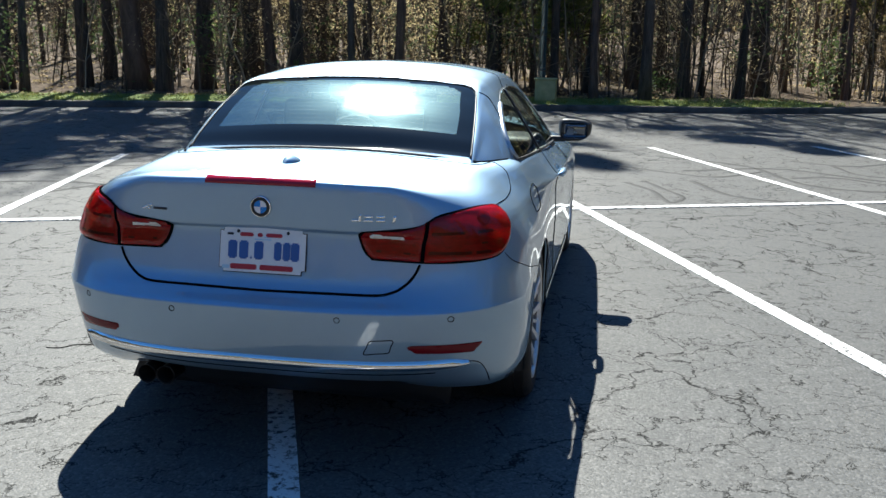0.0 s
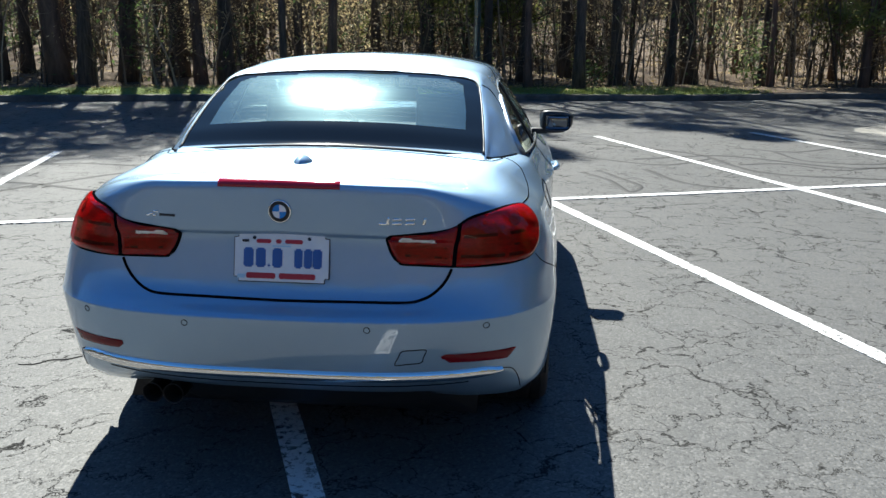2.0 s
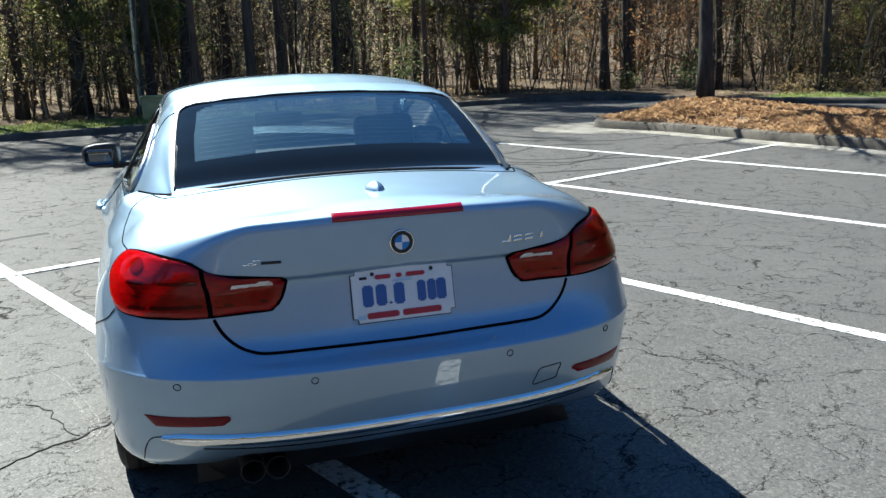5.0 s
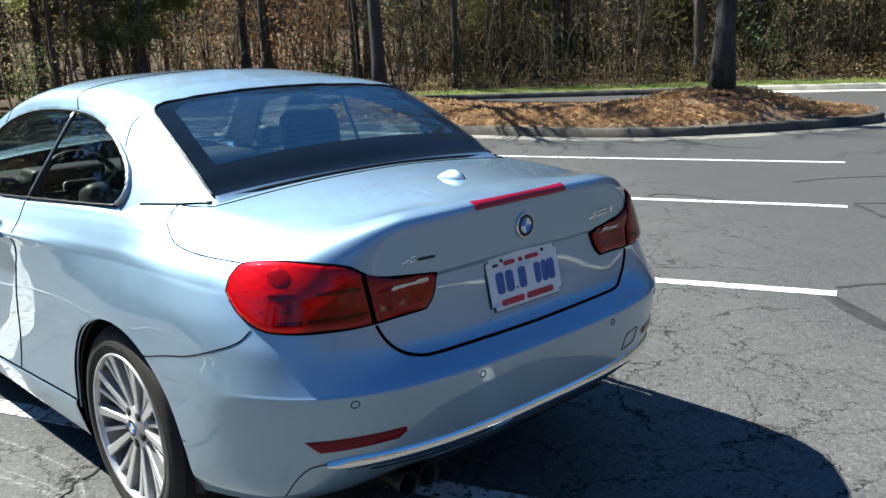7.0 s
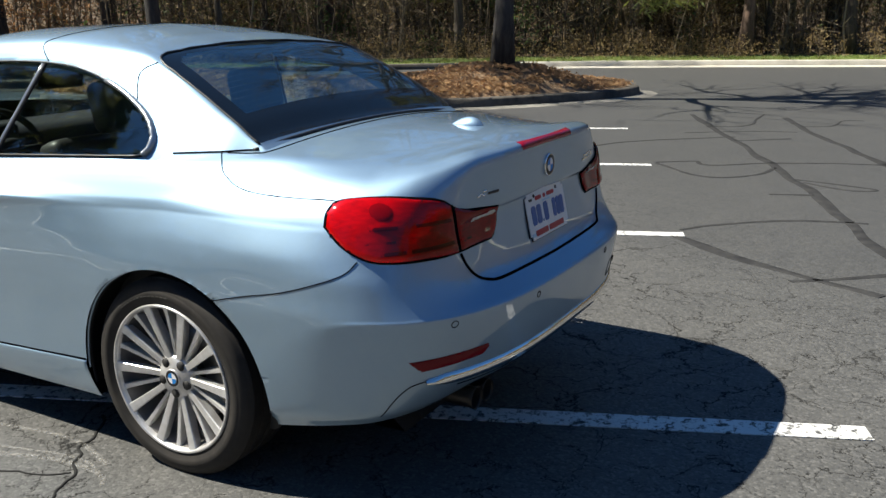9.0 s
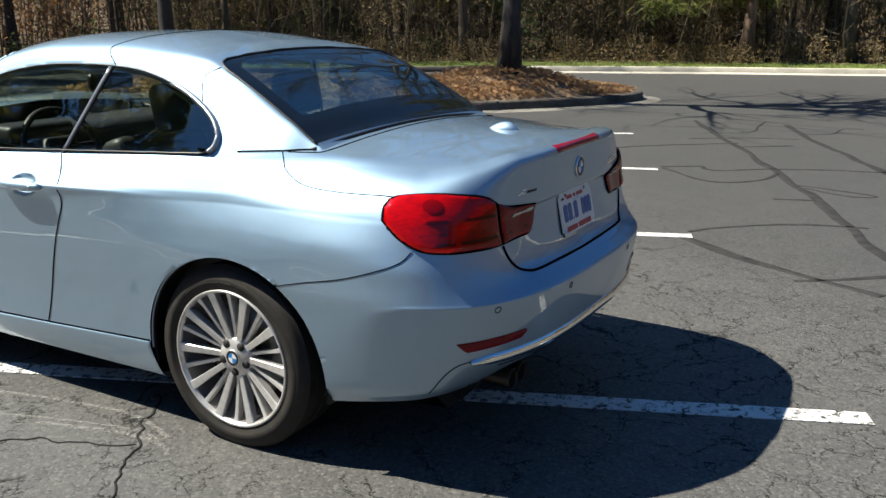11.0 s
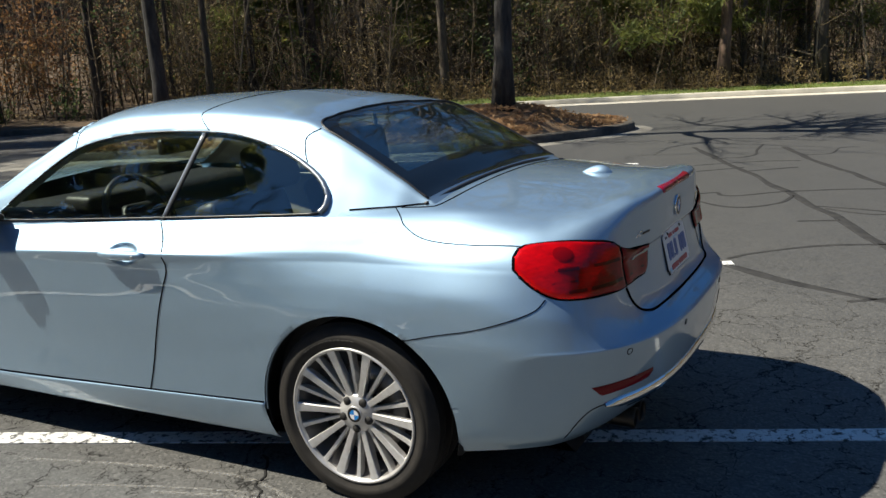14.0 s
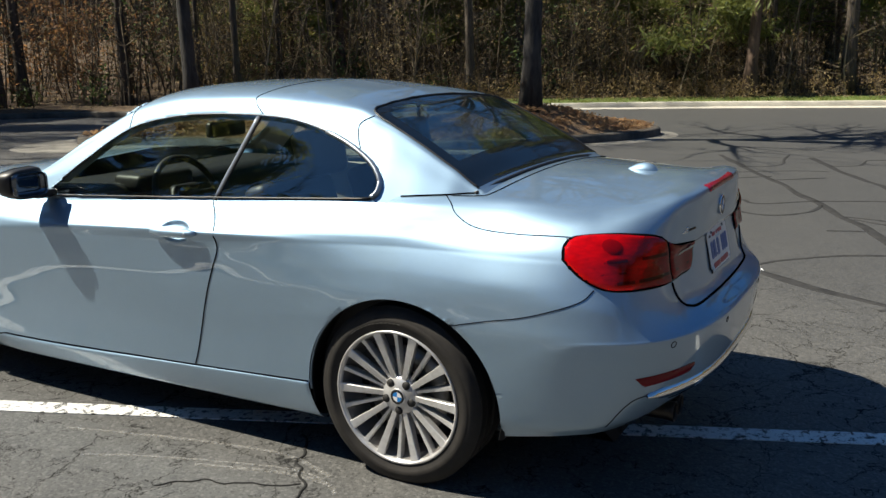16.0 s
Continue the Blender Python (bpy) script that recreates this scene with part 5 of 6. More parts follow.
    # door handle
    hp = [(sgn * -(.903 - .012 * abs(t_) ** 4), .985 - .118 * t_, .824 + .004 * t_) for t_ in np.linspace(-1, 1, 17)]
    hr = [.0185 * (1 - abs(t_) ** 5 * .55) for t_ in np.linspace(-1, 1, 17)]
    handle = tube("door_handle", hp, hr, PAINT, car, "body-coloured pull handle with keyhole", sides=14, flat=1.0)
    if sgn > 0:
        v, f = lathe_data([(-.002, .0085), (-.004, .0075), (-.004, 0)], 16)
        piece("keyhole", v, f, SATIN, handle, "round silver keyhole").matrix_basis = Matrix.Translation((-.914, .905, .823))
    # door mirror
    b = bmesh.new()
    bmesh.ops.create_uvsphere(b, u_segments=28, v_segments=18, radius=1)
    for vt in b.verts:
        x, y, z = vt.co
        sq = lambda t_, e: math.copysign(abs(t_) ** e, t_)
        vt.co = (sq(x, .62) * .098 * (1 + .10 * z), sq(y, .75) * .062 + (.03 * x * x), sq(z, .62) * (.066 - .012 * x * -1))
        if vt.co.y < -.03:
            vt.co.y = -.03 + (vt.co.y + .03) * .25
    mirror = part("door_mirror", b, BLACK, car, "black door mirror with body-coloured cap")
    mirror.matrix_basis = Matrix.Translation((sgn * -.915, 1.815, .966)) @ Matrix.Diagonal((sgn, 1, 1, 1))
    b = bmesh.new()
    bmesh.ops.create_uvsphere(b, u_segments=28, v_segments=18, radius=1)
    bmesh.ops.delete(b, geom=[vt for vt in b.verts if vt.co.y < .12 or vt.co.z < -.45], context="VERTS")
    for vt in b.verts:
        x, y, z = vt.co
        vt.co = (math.copysign(abs(x) ** .62, x) * .101 * (1 + .10 * z), abs(y) ** .75 * .066 + .03 * x * x, math.copysign(abs(z) ** .62, z) * (.069 + .012 * x))
    part("mirror_cap", b, PAINT, mirror, "light blue silver cap")
    b = box_bm(.15, .004, .095, .03, 4, (-.005, -.044, .002))
    part("mirror_glass", b, material("mirror", (.16, .18, .21), .01, 1.0), mirror, "mirror glass")
    b = box_bm(.10, .05, .035, .012, 3, (.10, .0, -.055))
    part("mirror_foot", b, BLACK, mirror)

# the lid's edges
half_edge = [(-.540, -.852, .750), (-.525, -.86, .718), (-.500, -.872, .688), (-.455, -.888, .660), (-.39, -.904, .647), (-.2, -.912, .641)]
# this joint is thickened so its dark tube includes the shade below the lid
gap(half_edge + [(0, -.915, .640)] + flip(half_edge[::-1]), .0048)
gap([(-.665, -.118, .99), (-.64, -.20, 1.0), (-.60, -.232, 1.012), (-.4, -.243, 1.03), (0, -.25, 1.045), (.4, -.243, 1.03), (.60, -.232, 1.012), (.64, -.20, 1.0), (.665, -.118, .99)], .0026)
gap([(.376, -.961, .458), (.386, -.962, .485), (.398, -.963, .506), (.435, -.957, .510), (.472, -.95, .510), (.465, -.95, .487), (.456, -.948, .466), (.415, -.955, .461)], .0018, closed=True)
gap([(.9, .085, .925), (.9, .10, .89), (.9, .095, .84), (.9, .07, .82), (.9, 0, .815), (.9, -.07, .82), (.9, -.09, .845), (.9, -.092, .89), (.9, -.07, .93), (.9, 0, .94), (.9, .065, .94)], .002, closed=True)
rim_3d = []
for p in REAR_GLASS_LINE:
    q, n_, _, _ = TOP_TREE.ray_cast(Vector((float(p[0]), float(p[1]), 2)), Vector((0, 0, -1)))
    rim_3d.append(q + Vector((0, 0, .001)))
tube("rear_window_seal", rim_3d, .0045, BLACK, car, "black rubber seal round the rear window", sides=6)
base = [nearest(BODY_TREE, (x, -.205 + .02 * (x / .62) ** 2, 1.04), .002) for x in np.linspace(-.625, .625, 30)]
tube("rear_window_base_seal", base, .008, BLACK, car, "black seal below the rear window", sides=6)
# where the hardtop meets the body
for sgn in (1, -1):
    foot = []
    for y in np.linspace(.17, -.19, 14):
        best = None
        for x in np.linspace(.80, .60, 101):
            a, _, _, _ = BODY_TREE.ray_cast(Vector((sgn * -x, y, 2)), Vector((0, 0, -1)))
            b_, _, _, _ = TOP_TREE.ray_cast(Vector((sgn * -x, y, 2)), Vector((0, 0, -1)))
            if a is not None and b_ is not None and b_.z > a.z - .001:
                best = a
                break
        if best is not None:
            foot.append(best + Vector((0, 0, .001)))
    if len(foot) > 3:
        tube("hardtop_seal", foot, .0042, GAP, car, "dark joint below the hardtop", sides=6)

# chrome strip along the bumper
cv, cf = [], []
xs = np.linspace(-.705, .705, 90)
for x in xs:
    e = clamp((.705 - abs(x)) / .05)
    zc, hh = .4165 + .004 * (x / .7) ** 2, .0150 * (.25 + .75 * e)
    for dz, lift in ((-hh, .0), (-hh, .011), (-hh * .8, .0145), (-hh * .1, .0105), (hh, .0025), (hh, .0)):
        q, _ = REAR.at((x, zc + dz), lift)
        cv.append(q)
for i in range(len(xs) - 1):
    for j in range(5):
        a = i * 6 + j
        cf.append((a, a + 6, a + 7, a + 1))
piece("chrome_strip", cv, cf, CHROME, car, "chrome strip along the rear bumper")
low_line = [REAR.at((x, .372 + .01 * (x / .6) ** 2), .0005)[0] for x in np.linspace(-.6, .6, 40)]
tube("valance_seam", low_line, .002, GAP, body, sides=5)
dv = [(x, y, z) for x in np.linspace(-.62, .62, 15) for y, z in ((-.83 + .14 * (abs(x) / .62) ** 3, .32), (-.78 + .14 * (abs(x) / .62) ** 3, .25), (-.70, .20), (-.3, .19))]
df = [(i * 4 + j, i * 4 + 4 + j, i * 4 + 5 + j, i * 4 + 1 + j) for i in range(14) for j in range(3)]
piece("diffuser", dv, df, BLACK, car, "black lower rear valance")
PIPE = material("exhaust_steel", (.045, .042, .04), .4, .9)
SOOT = material("exhaust_soot", (.008, .007, .006), .9)
for x in (-.468, -.395):
    v, f = lathe_data([(-.55, .030), (-.845, .0335), (-.860, .036), (-.8625, .0345), (-.855, .0325)], 28, "y")
    pipe = piece("exhaust_pipe", v, f, PIPE, car, "twin steel exhaust tailpipe")
    pipe.matrix_basis = Matrix.Translation((x, 0, .283))
    v, f = lathe_data([(-.8552, .0324), (-.80, .030), (-.70, .03), (-.70, 0)], 28, "y")
    piece("pipe_bore", v, f, SOOT, pipe, "sooty black bore")

# third brake light on the lip
xs = np.linspace(-.198, .192, 40)
cv, cf = [], []
for x in xs:
    e = clamp(min(x + .198, .192 - x) / .01, .15, 1)
    for z, lift in ((.998, .0), (.999, .005 * e), (1.006, .007 * e), (1.014, .006 * e), (1.020, .002)):
        q, _ = REAR.at((x, z), lift)
        cv.append(q)
for i in range(len(xs) - 1):
    for j in range(4):
        a = i * 5 + j
        cf.append((a, a + 5, a + 6, a + 1))
piece("brake_light", cv, cf, BRAKE_RED, car, "slim red third brake light in the boot lid")

# badges
q, n_ = REAR.at((0, .925), .001)
roundel(.037, .008, car, Matrix.Translation(q), CHROME)


def bars(name, cells, mat, label, slant=.0):
    """Plain raised bars in place of a model name; cells of x, z, width, height."""
    for x, z, w_, h_ in cells:
        pts = [(x, z), (x + w_, z), (x + w_ + slant * h_, z + h_), (x + slant * h_, z + h_)]
        patch(name, REAR, pts, .0045, mat, car, label, .0035, .0025, .001)


bars("badge_bar", [(.312, .889, .032, .008), (.334, .892, .008, .022), (.352, .889, .030, .009), (.354, .903, .028, .008), (.392, .889, .030, .009), (.394, .903, .028, .008), (.446, .889, .009, .022)], CHROME, "plain chrome bar of a model badge", .25)
bars("badge_bar", [(-.452, .893, .016, .006), (-.440, .898, .016, .006), (-.426, .905, .018, .006), (-.428, .893, .013, .006), (-.447, .906, .012, .005)], CHROME, "plain chrome bar of a model badge", .8)
bars("badge_plate", [(-.402, .895, .056, .008)], BLACK, "small dark badge plate", .25)
bars("badge_bar", [(-.397, .8965, .010, .005), (-.383, .8965, .009, .005), (-.370, .8965, .008, .005), (-.357, .8965, .009, .005)], SATIN, "plain chrome bar of a model badge", .25)

# the licence plate, its writing as plain bars
PLATE_WHITE = material("plate_white", (.78, .78, .76), .35)
k = Nodes(PLATE_WHITE)
k.colour(k.ramp(k.noise(14, 4), (.3, (.70, .72, .74)), (.7, (.82, .82, .80))))
PLATE_BLUE = material("plate_blue", (.03, .11, .34), .4)
PLATE_RED = material("plate_red", (.42, .02, .04), .4)
PLATE_SKY = material("plate_pale_blue", (.42, .62, .74), .4)
slope = math.degrees(math.atan2(.030, .143))
PLATE_M = Matrix.Translation((0, -.8785, .7735)) @ Matrix.Rotation(radians(-slope), 4, "X")
b = box_bm(.305, .003, .152, 0)
bmesh.ops.bevel(b, geom=[e for e in b.edges if abs(e.verts[0].co.y - e.verts[1].co.y) > .001], offset=.014, segments=5, affect="EDGES")
plate = part("licence_plate", b, PLATE_WHITE, car, "white licence plate with blue and red lettering", False)
plate.matrix_basis = PLATE_M
b = box_bm(.311, .010, .158, 0, centre=(0, .006, 0))
bmesh.ops.bevel(b, geom=[e for e in b.edges if abs(e.verts[0].co.y - e.verts[1].co.y) > .001], offset=.015, segments=5, affect="EDGES")
part("plate_holder", b, BLACK, plate, "black plate holder", False)


def plate_bar(x, z, w_, h_, mat, r=.003):
    b = box_bm(w_, .002, h_, 0, centre=(x, -.0022, z))
    bmesh.ops.bevel(b, geom=[e for e in b.edges if abs(e.verts[0].co.y - e.verts[1].co.y) > .001], offset=min(r, w_ * .45, h_ * .45), segments=2, affect="EDGES")
    part("plate_bar", b, mat, plate, "", False)


for x, w_ in ((-.107, .032), (-.067, .032), (-.040, .008), (-.013, .032), (.055, .026), (.086, .026), (.116, .030)):
    h_ = .062 if w_ > .01 else .012
    plate_bar(x, -.0005 - (.025 if w_ < .01 else 0), w_, h_, PLATE_BLUE, .005)
for x, w_ in ((-.066, .095), (.052, .118)):
    plate_bar(x, -.058, w_, .018, PLATE_RED)
for x, w_ in ((-.058, .048), (-.010, .018), (.040, .058)):
    plate_bar(x, .052, w_, .013, PLATE_RED)
plate_bar(-.117, .052, .022, .008, BLACK, .001)
for x, z, w_, h_ in ((.0, .038, .06, .004), (.018, .046, .03, .003), (-.13, -.060, .025, .012)):
    plate_bar(x, z - .001, w_, h_, PLATE_SKY, .001)
for x in (-.089, .089):
    v, f = lathe_data([(-.0015, .006), (-.0045, .0045), (-.0045, 0)], 14, "y")
    piece("screw", v, f, BLACK, plate, "dark screw").matrix_basis = Matrix.Translation((x, 0, .062))

# heater lines in the rear window
HEATER = material("heater_brown", (.035, .025, .02), .6)
for y in np.linspace(-.045, .27, 13):
    wide = .50 - .035 * (y + .07) / .36
    wire = []
    for x in np.linspace(-wide, wide, 24):
        q, n_, _, _ = TOP_TREE.ray_cast(Vector((float(x), float(y), 2)), Vector((0, 0, -1)))
        wire.append(q - Vector((0, 0, .003)))
    tube("heater_line", wire, .0008, HEATER, rear_window, sides=4)

# aerial fin
fv, ff = [], []
for i, t_ in enumerate(np.linspace(0, 1, 20)):
    y = -.640 + .118 * t_
    hgt = .030 * math.sin(math.pi * clamp(t_, .01, .99) ** .72) ** .75
    wid = .031 * math.sin(math.pi * clamp(t_, .015, .985)) ** .5
    z0 = nearest(BODY_TREE, (0, y, 1.05), 0).z - .003
    for w_ in np.linspace(0, math.pi, 15):
        c_ = math.cos(w_)
        fv.append((math.copysign(abs(c_) ** 1.5, c_) * wid, y, z0 + hgt * math.sin(w_)))
for i in range(19):
    for j in range(14):
        a = i * 15 + j
        ff.append((a, a + 1, a + 16, a + 15))
piece("aerial_fin", fv, ff, PAINT, car, "light blue silver roof-style aerial fin on the boot lid")

# ---- cabin ----
LEATHER = material("dark_leather", (.018, .018, .020), .5)
k = Nodes(LEATHER)
k.bump(k.noise(160, 3), .2, .002)
BEIGE = material("pale_trim", (.34, .33, .29), .6)
CARPET = material("carpet", (.02, .02, .022), .95)


def seat(x, y, back_top, width):
    s_ = part("seat", box_bm(width, .50, .16, .055, 4, (x, y, .50)), LEATHER, car, "dark leather seat")
    m_ = Matrix.Rotation(radians(-18), 4, "X")
    bb = box_bm(width * .96, .13, back_top - .52, .05, 4)
    bmesh.ops.transform(bb, matrix=Matrix.Translation((x, y - .28, (back_top + .52) / 2)) @ m_, verts=bb.verts)
    part("backrest", bb, LEATHER, s_)
    bb = box_bm(.27, .10, .19, .045, 4)
    bmesh.ops.transform(bb, matrix=Matrix.Translation((x, y - .385, back_top + .11)) @ Matrix.Rotation(radians(-10), 4, "X"), verts=bb.verts)
    part("headrest", bb, LEATHER, s_)
    return s_


seat(-.36, 1.05, .98, .50)
seat(.36, 1.05, .98, .50)
for x in (-.28, .28):
    seat(x, .34, .88, .46)
part("cabin_floor", box_bm(1.5, 2.1, .04, .0, 1, (0, 1.05, .30)), CARPET, car, "dark carpet")
part("cabin_bulkhead", box_bm(1.5, .05, .62, .01, 2, (0, .02, .62)), CARPET, car, "dark lining behind the rear seats")
part("parcel_shelf", box_bm(1.25, .25, .02, .008, 2, (0, .10, .955)), CARPET, car, "dark shelf below the rear window")
dash = part("dashboard", box_bm(1.46, .46, .26, .09, 5, (0, 1.84, .80)), LEATHER, car, "dark dashboard")
part("dashboard_panel", box_bm(1.40, .05, .14, .02, 3, (0, 1.60, .74)), BEIGE, dash, "pale dashboard panel")
part("dashboard_hood", box_bm(.34, .18, .08, .035, 4, (-.36, 1.63, .925)), LEATHER, dash)
for x in (-.74, .74):
    part("door_card", box_bm(.06, 1.15, .56, .025, 3, (x, 1.38, .62)), BEIGE, car, "pale inner door panel")
    part("side_card", box_bm(.06, .75, .54, .025, 3, (x, .42, .64)), LEATHER, car, "dark inner side panel")
sw = [(-.36 + .185 * math.cos(a), 1.42 + .07 * math.sin(a), .86 + .17 * math.sin(a)) for a in np.linspace(0, 2 * math.pi, 33)[:-1]]
wheel_ring = tube("steering_wheel", sw, .015, LEATHER, car, "dark steering wheel", sides=8, closed=True)
part("steering_boss", box_bm(.16, .05, .12, .025, 3, (-.36, 1.44, .855)), LEATHER, wheel_ring)
part("steering_spoke", box_bm(.34, .02, .035, .01, 2, (-.36, 1.425, .86)), LEATHER, wheel_ring)
part("rear_view_mirror", box_bm(.25, .045, .075, .022, 4, (.0, 1.50, 1.135)), BLACK, car, "black rear-view mirror")
part("mirror_stalk", box_bm(.02, .03, .16, .005, 2, (.0, 1.53, 1.225)), BLACK, car)
roof_faces = top_f[~(in_side | in_rear | in_screen)]
lin_v = top_v.copy()
lin_v[:, 2] -= .022
lin_v[:, 0] *= .972
submesh("headlining", lin_v, roof_faces[(top_v[roof_faces].mean(1)[:, 2] > .97)][:, ::-1], BEIGE, car, "pale roof lining")

# ---- the depth of the woods ----
def block(parts_):
    """Arrays of the vertices and faces of several shapes as one; all faces have as many corners."""
    v, f = join(parts_)
    return np.array([tuple(p) for p in v], dtype=np.float64), np.array(f, dtype=np.int64)


def fast_mesh(name, verts, faces, mat, smooth):
    me = bpy.data.meshes.new(name)
    n, k_ = faces.shape
    me.vertices.add(len(verts))
    me.vertices.foreach_set("co", verts.astype(np.float32).ravel())
    me.loops.add(n * k_)
    me.loops.foreach_set("vertex_index", faces.astype(np.int32).ravel())
    me.polygons.add(n)
    me.polygons.foreach_set("loop_start", np.arange(0, n * k_, k_, dtype=np.int32))
    me.polygons.foreach_set("use_smooth", np.full(n, smooth))
    me.materials.append(mat)
    me.update(calc_edges=True)
    return me


def scatter(name, models, places, mat, label, category, smooth=True):
    """One object of kind stuff: models set down at places of x, y, z, turn, width and height."""
    V, F, o = [], [], 0
    for n_, (x, y, z, turn, w_, h_) in enumerate(places):
        v, f = models[n_ % len(models)]
        if not len(v):
            continue
        c_, s_ = math.cos(turn), math.sin(turn)
        out = np.empty_like(v)
        out[:, 0] = x + w_ * (v[:, 0] * c_ - v[:, 1] * s_)
        out[:, 1] = y + w_ * (v[:, 0] * s_ + v[:, 1] * c_)
        out[:, 2] = z + h_ * v[:, 2]
        V.append(out)
        F.append(f + o)
        o += len(v)
    return tagged(new(name, fast_mesh(name, np.concatenate(V), np.concatenate(F), mat, smooth)), label, category, kind="stuff")


def edge_places(count, near, far, power, seed, lo=-70, hi=15 * 14):
    """Places behind the kerb of the wooded sides: x, y and the distance from the kerb."""
    r = np.random.default_rng(seed)
    i = r.integers(lo, hi, count) % len(loop)
    nrm = np.array([outward(q) for q in range(len(loop))])
    off = near + (far - near) * r.random(count) ** power
    p = loop[i][:, :2] + nrm[i] * off[:, None] + r.uniform(-.6, .6, (count, 2))
    d = sdf_poly(p, loop_poly[::2])
    ok = d > near * .85
    return [(x, y, q) for (x, y), q in zip(p[ok], d[ok])]


rng = random.Random(3)
models = []
for m_ in range(22):
    h, r = rng.uniform(10, 17), rng.uniform(.035, .14)
    lx, ly = rng.uniform(-.05, .05), rng.uniform(-.05, .05)
    path = [(lx * h * t + .25 * noise.noise(Vector((m_ * 3.1, 0, t * 2))) * t, ly * h * t, h * t) for t in (0, .12, .35, .65, 1)]
    shapes = [tube_data(path, [r * 1.2, r, r * .85, r * .6, r * .15], 6, cap=False)]
    for _ in range(9):
        t, a = rng.uniform(.08, .85), rng.uniform(0, 6.28)
        bp, br = rough_branch(rng, (lx * h * t, ly * h * t, h * t), (math.cos(a), math.sin(a), rng.uniform(-.1, .9)), rng.uniform(.8, 3), r * .25, 0, .3, 4)
        shapes.append(tube_data(bp, br, 3, cap=False))
        tp, tr_ = rough_branch(rng, bp[2], (math.cos(a + .8), math.sin(a + .8), .5), rng.uniform(.6, 1.5), r * .12, 0, .3, 3)
        shapes.append(tube_data(tp, tr_, 3, cap=False))
    models.append(block(shapes))
scatter("far_trunks", models, [(x, y, floor_z(x, y, d) - .1, rng.uniform(0, 6.28), rng.uniform(.8, 1.2), rng.uniform(.8, 1.2)) for x, y, d in edge_places(1650, 8, 66, .8, 1)], BARK, "slim bare trunks deep in the woods", "woods")


def sapling(height, bare, leaf_count, spread, size, twigs=3):
    lean, a = rng.uniform(0, .5) if height < 2.2 else rng.uniform(0, .25), rng.uniform(0, 6.28)
    bp, br = rough_branch(rng, (0, 0, 0), (math.cos(a) * lean, math.sin(a) * lean, 1), height, .006 + .0042 * height, 0, .13, 6)
    wood, leaf = [tube_data(bp, br, 4, cap=False)], []
    for q in range(1, 7):
        for _ in range(twigs):
            d = Vector((rng.uniform(-1, 1), rng.uniform(-1, 1), rng.uniform(-.1, .9)))
            tp, tr_ = rough_branch(rng, bp[q], d, height * rng.uniform(.14, .36), br[q] * .55 + .0025, 0, .35, 3)
            wood.append(tube_data(tp, tr_, 3, cap=False))
            if not bare:
                leaf += leaves(rng, tp[-1], leaf_count, spread, size, .7) + leaves(rng, tp[1], leaf_count // 2, spread, size, .7)
    return block(wood), (block(leaf) if leaf else None)


def thicket(name, heights, count, near, far, power, seed, leaf=None, leaf_label="", lo=-70, hi=15 * 14, around=None):
    made = [sapling(h, leaf is None, *(leaf[1:] if leaf else (0, 0, 0))) for h in heights]
    spots = [(x, y, floor_z(x, y, d) - .05, rng.uniform(0, 6.28), rng.uniform(.8, 1.25), rng.uniform(.75, 1.25)) for x, y, d in (around or edge_places(count, near, far, power, seed, lo, hi))]
    scatter(name, [w_ for w_, _ in made], spots, TWIG, "tangle of bare brown saplings and brush", "undergrowth")
    if leaf:
        scatter(leaf[0].name, [l_ for _, l_ in made], spots, leaf[0], leaf_label, "leaves", False)


thicket("undergrowth", [rng.uniform(.5, 2.4) for _ in range(14)] + [rng.uniform(2, 7) for _ in range(14)], 4300, 2.6, 42, 1.35, 2)
thicket("young_beeches", [rng.uniform(1.5, 5.5) for _ in range(9)], 420, 3.0, 26, 1.1, 3, (TAN_LEAVES, 9, .26, .040), "pale tan dead leaves still on young beeches")
thicket("evergreen_shrubs", [rng.uniform(.6, 2.2) for _ in range(6)] + [rng.uniform(3, 7) for _ in range(4)], 420, 2.6, 30, 1.2, 4, (GREEN_LEAVES, 9, .26, .06), "dark green leaves of evergreen shrubs and young pines")

OLIVE = leaf_material("vine_leaves", (.04, .029, .012), (.12, .086, .032), (.27, .19, .08))
RUST = leaf_material("rust_leaves", (.10, .042, .018), (.20, .09, .036), (.32, .17, .075))


def clump(x, y, rx, ry, count, seed):
    r_ = random.Random(seed)
    out = []
    for _ in range(count):
        a, b_ = x + rx * r_.uniform(-1, 1), y + ry * r_.uniform(-1, 1)
        d = float(sdf_poly(np.array([[a, b_]]), loop_poly)[0])
        if d > 2.2:
            out.append((a, b_, d))
    return out


thicket("vine_thicket", [rng.uniform(1.2, 6.5) for _ in range(12)], 640, 2.4, 17, 1.2, 41, (OLIVE, 6, .30, .034), "olive brown vines and leaves over the brush", 6 * 14, 14 * 14 + 7)
thicket("edge_brush", [rng.uniform(.25, .8) for _ in range(9)], 330, 1.0, 3.4, 1.0, 43, (leaf_material("straw_leaves", (.10, .06, .025), (.20, .13, .055), (.32, .23, .11)), 2, .14, .030), "tan dead leaves and straw in the brush", 8 * 14, 14 * 14 + 7)
thicket("beech_clump", [rng.uniform(3, 7) for _ in range(7)], 0, 0, 0, 0, 0, (leaf_material("pale_beech_leaves", (.30, .21, .09), (.46, .34, .16), (.58, .47, .26)), 12, .3, .036), "pale yellow dead leaves on young beeches", around=clump(-6.5, 21.8, 5.0, 2.8, 50, 1) + clump(5.5, 24.0, 5.0, 2.6, 18, 9))
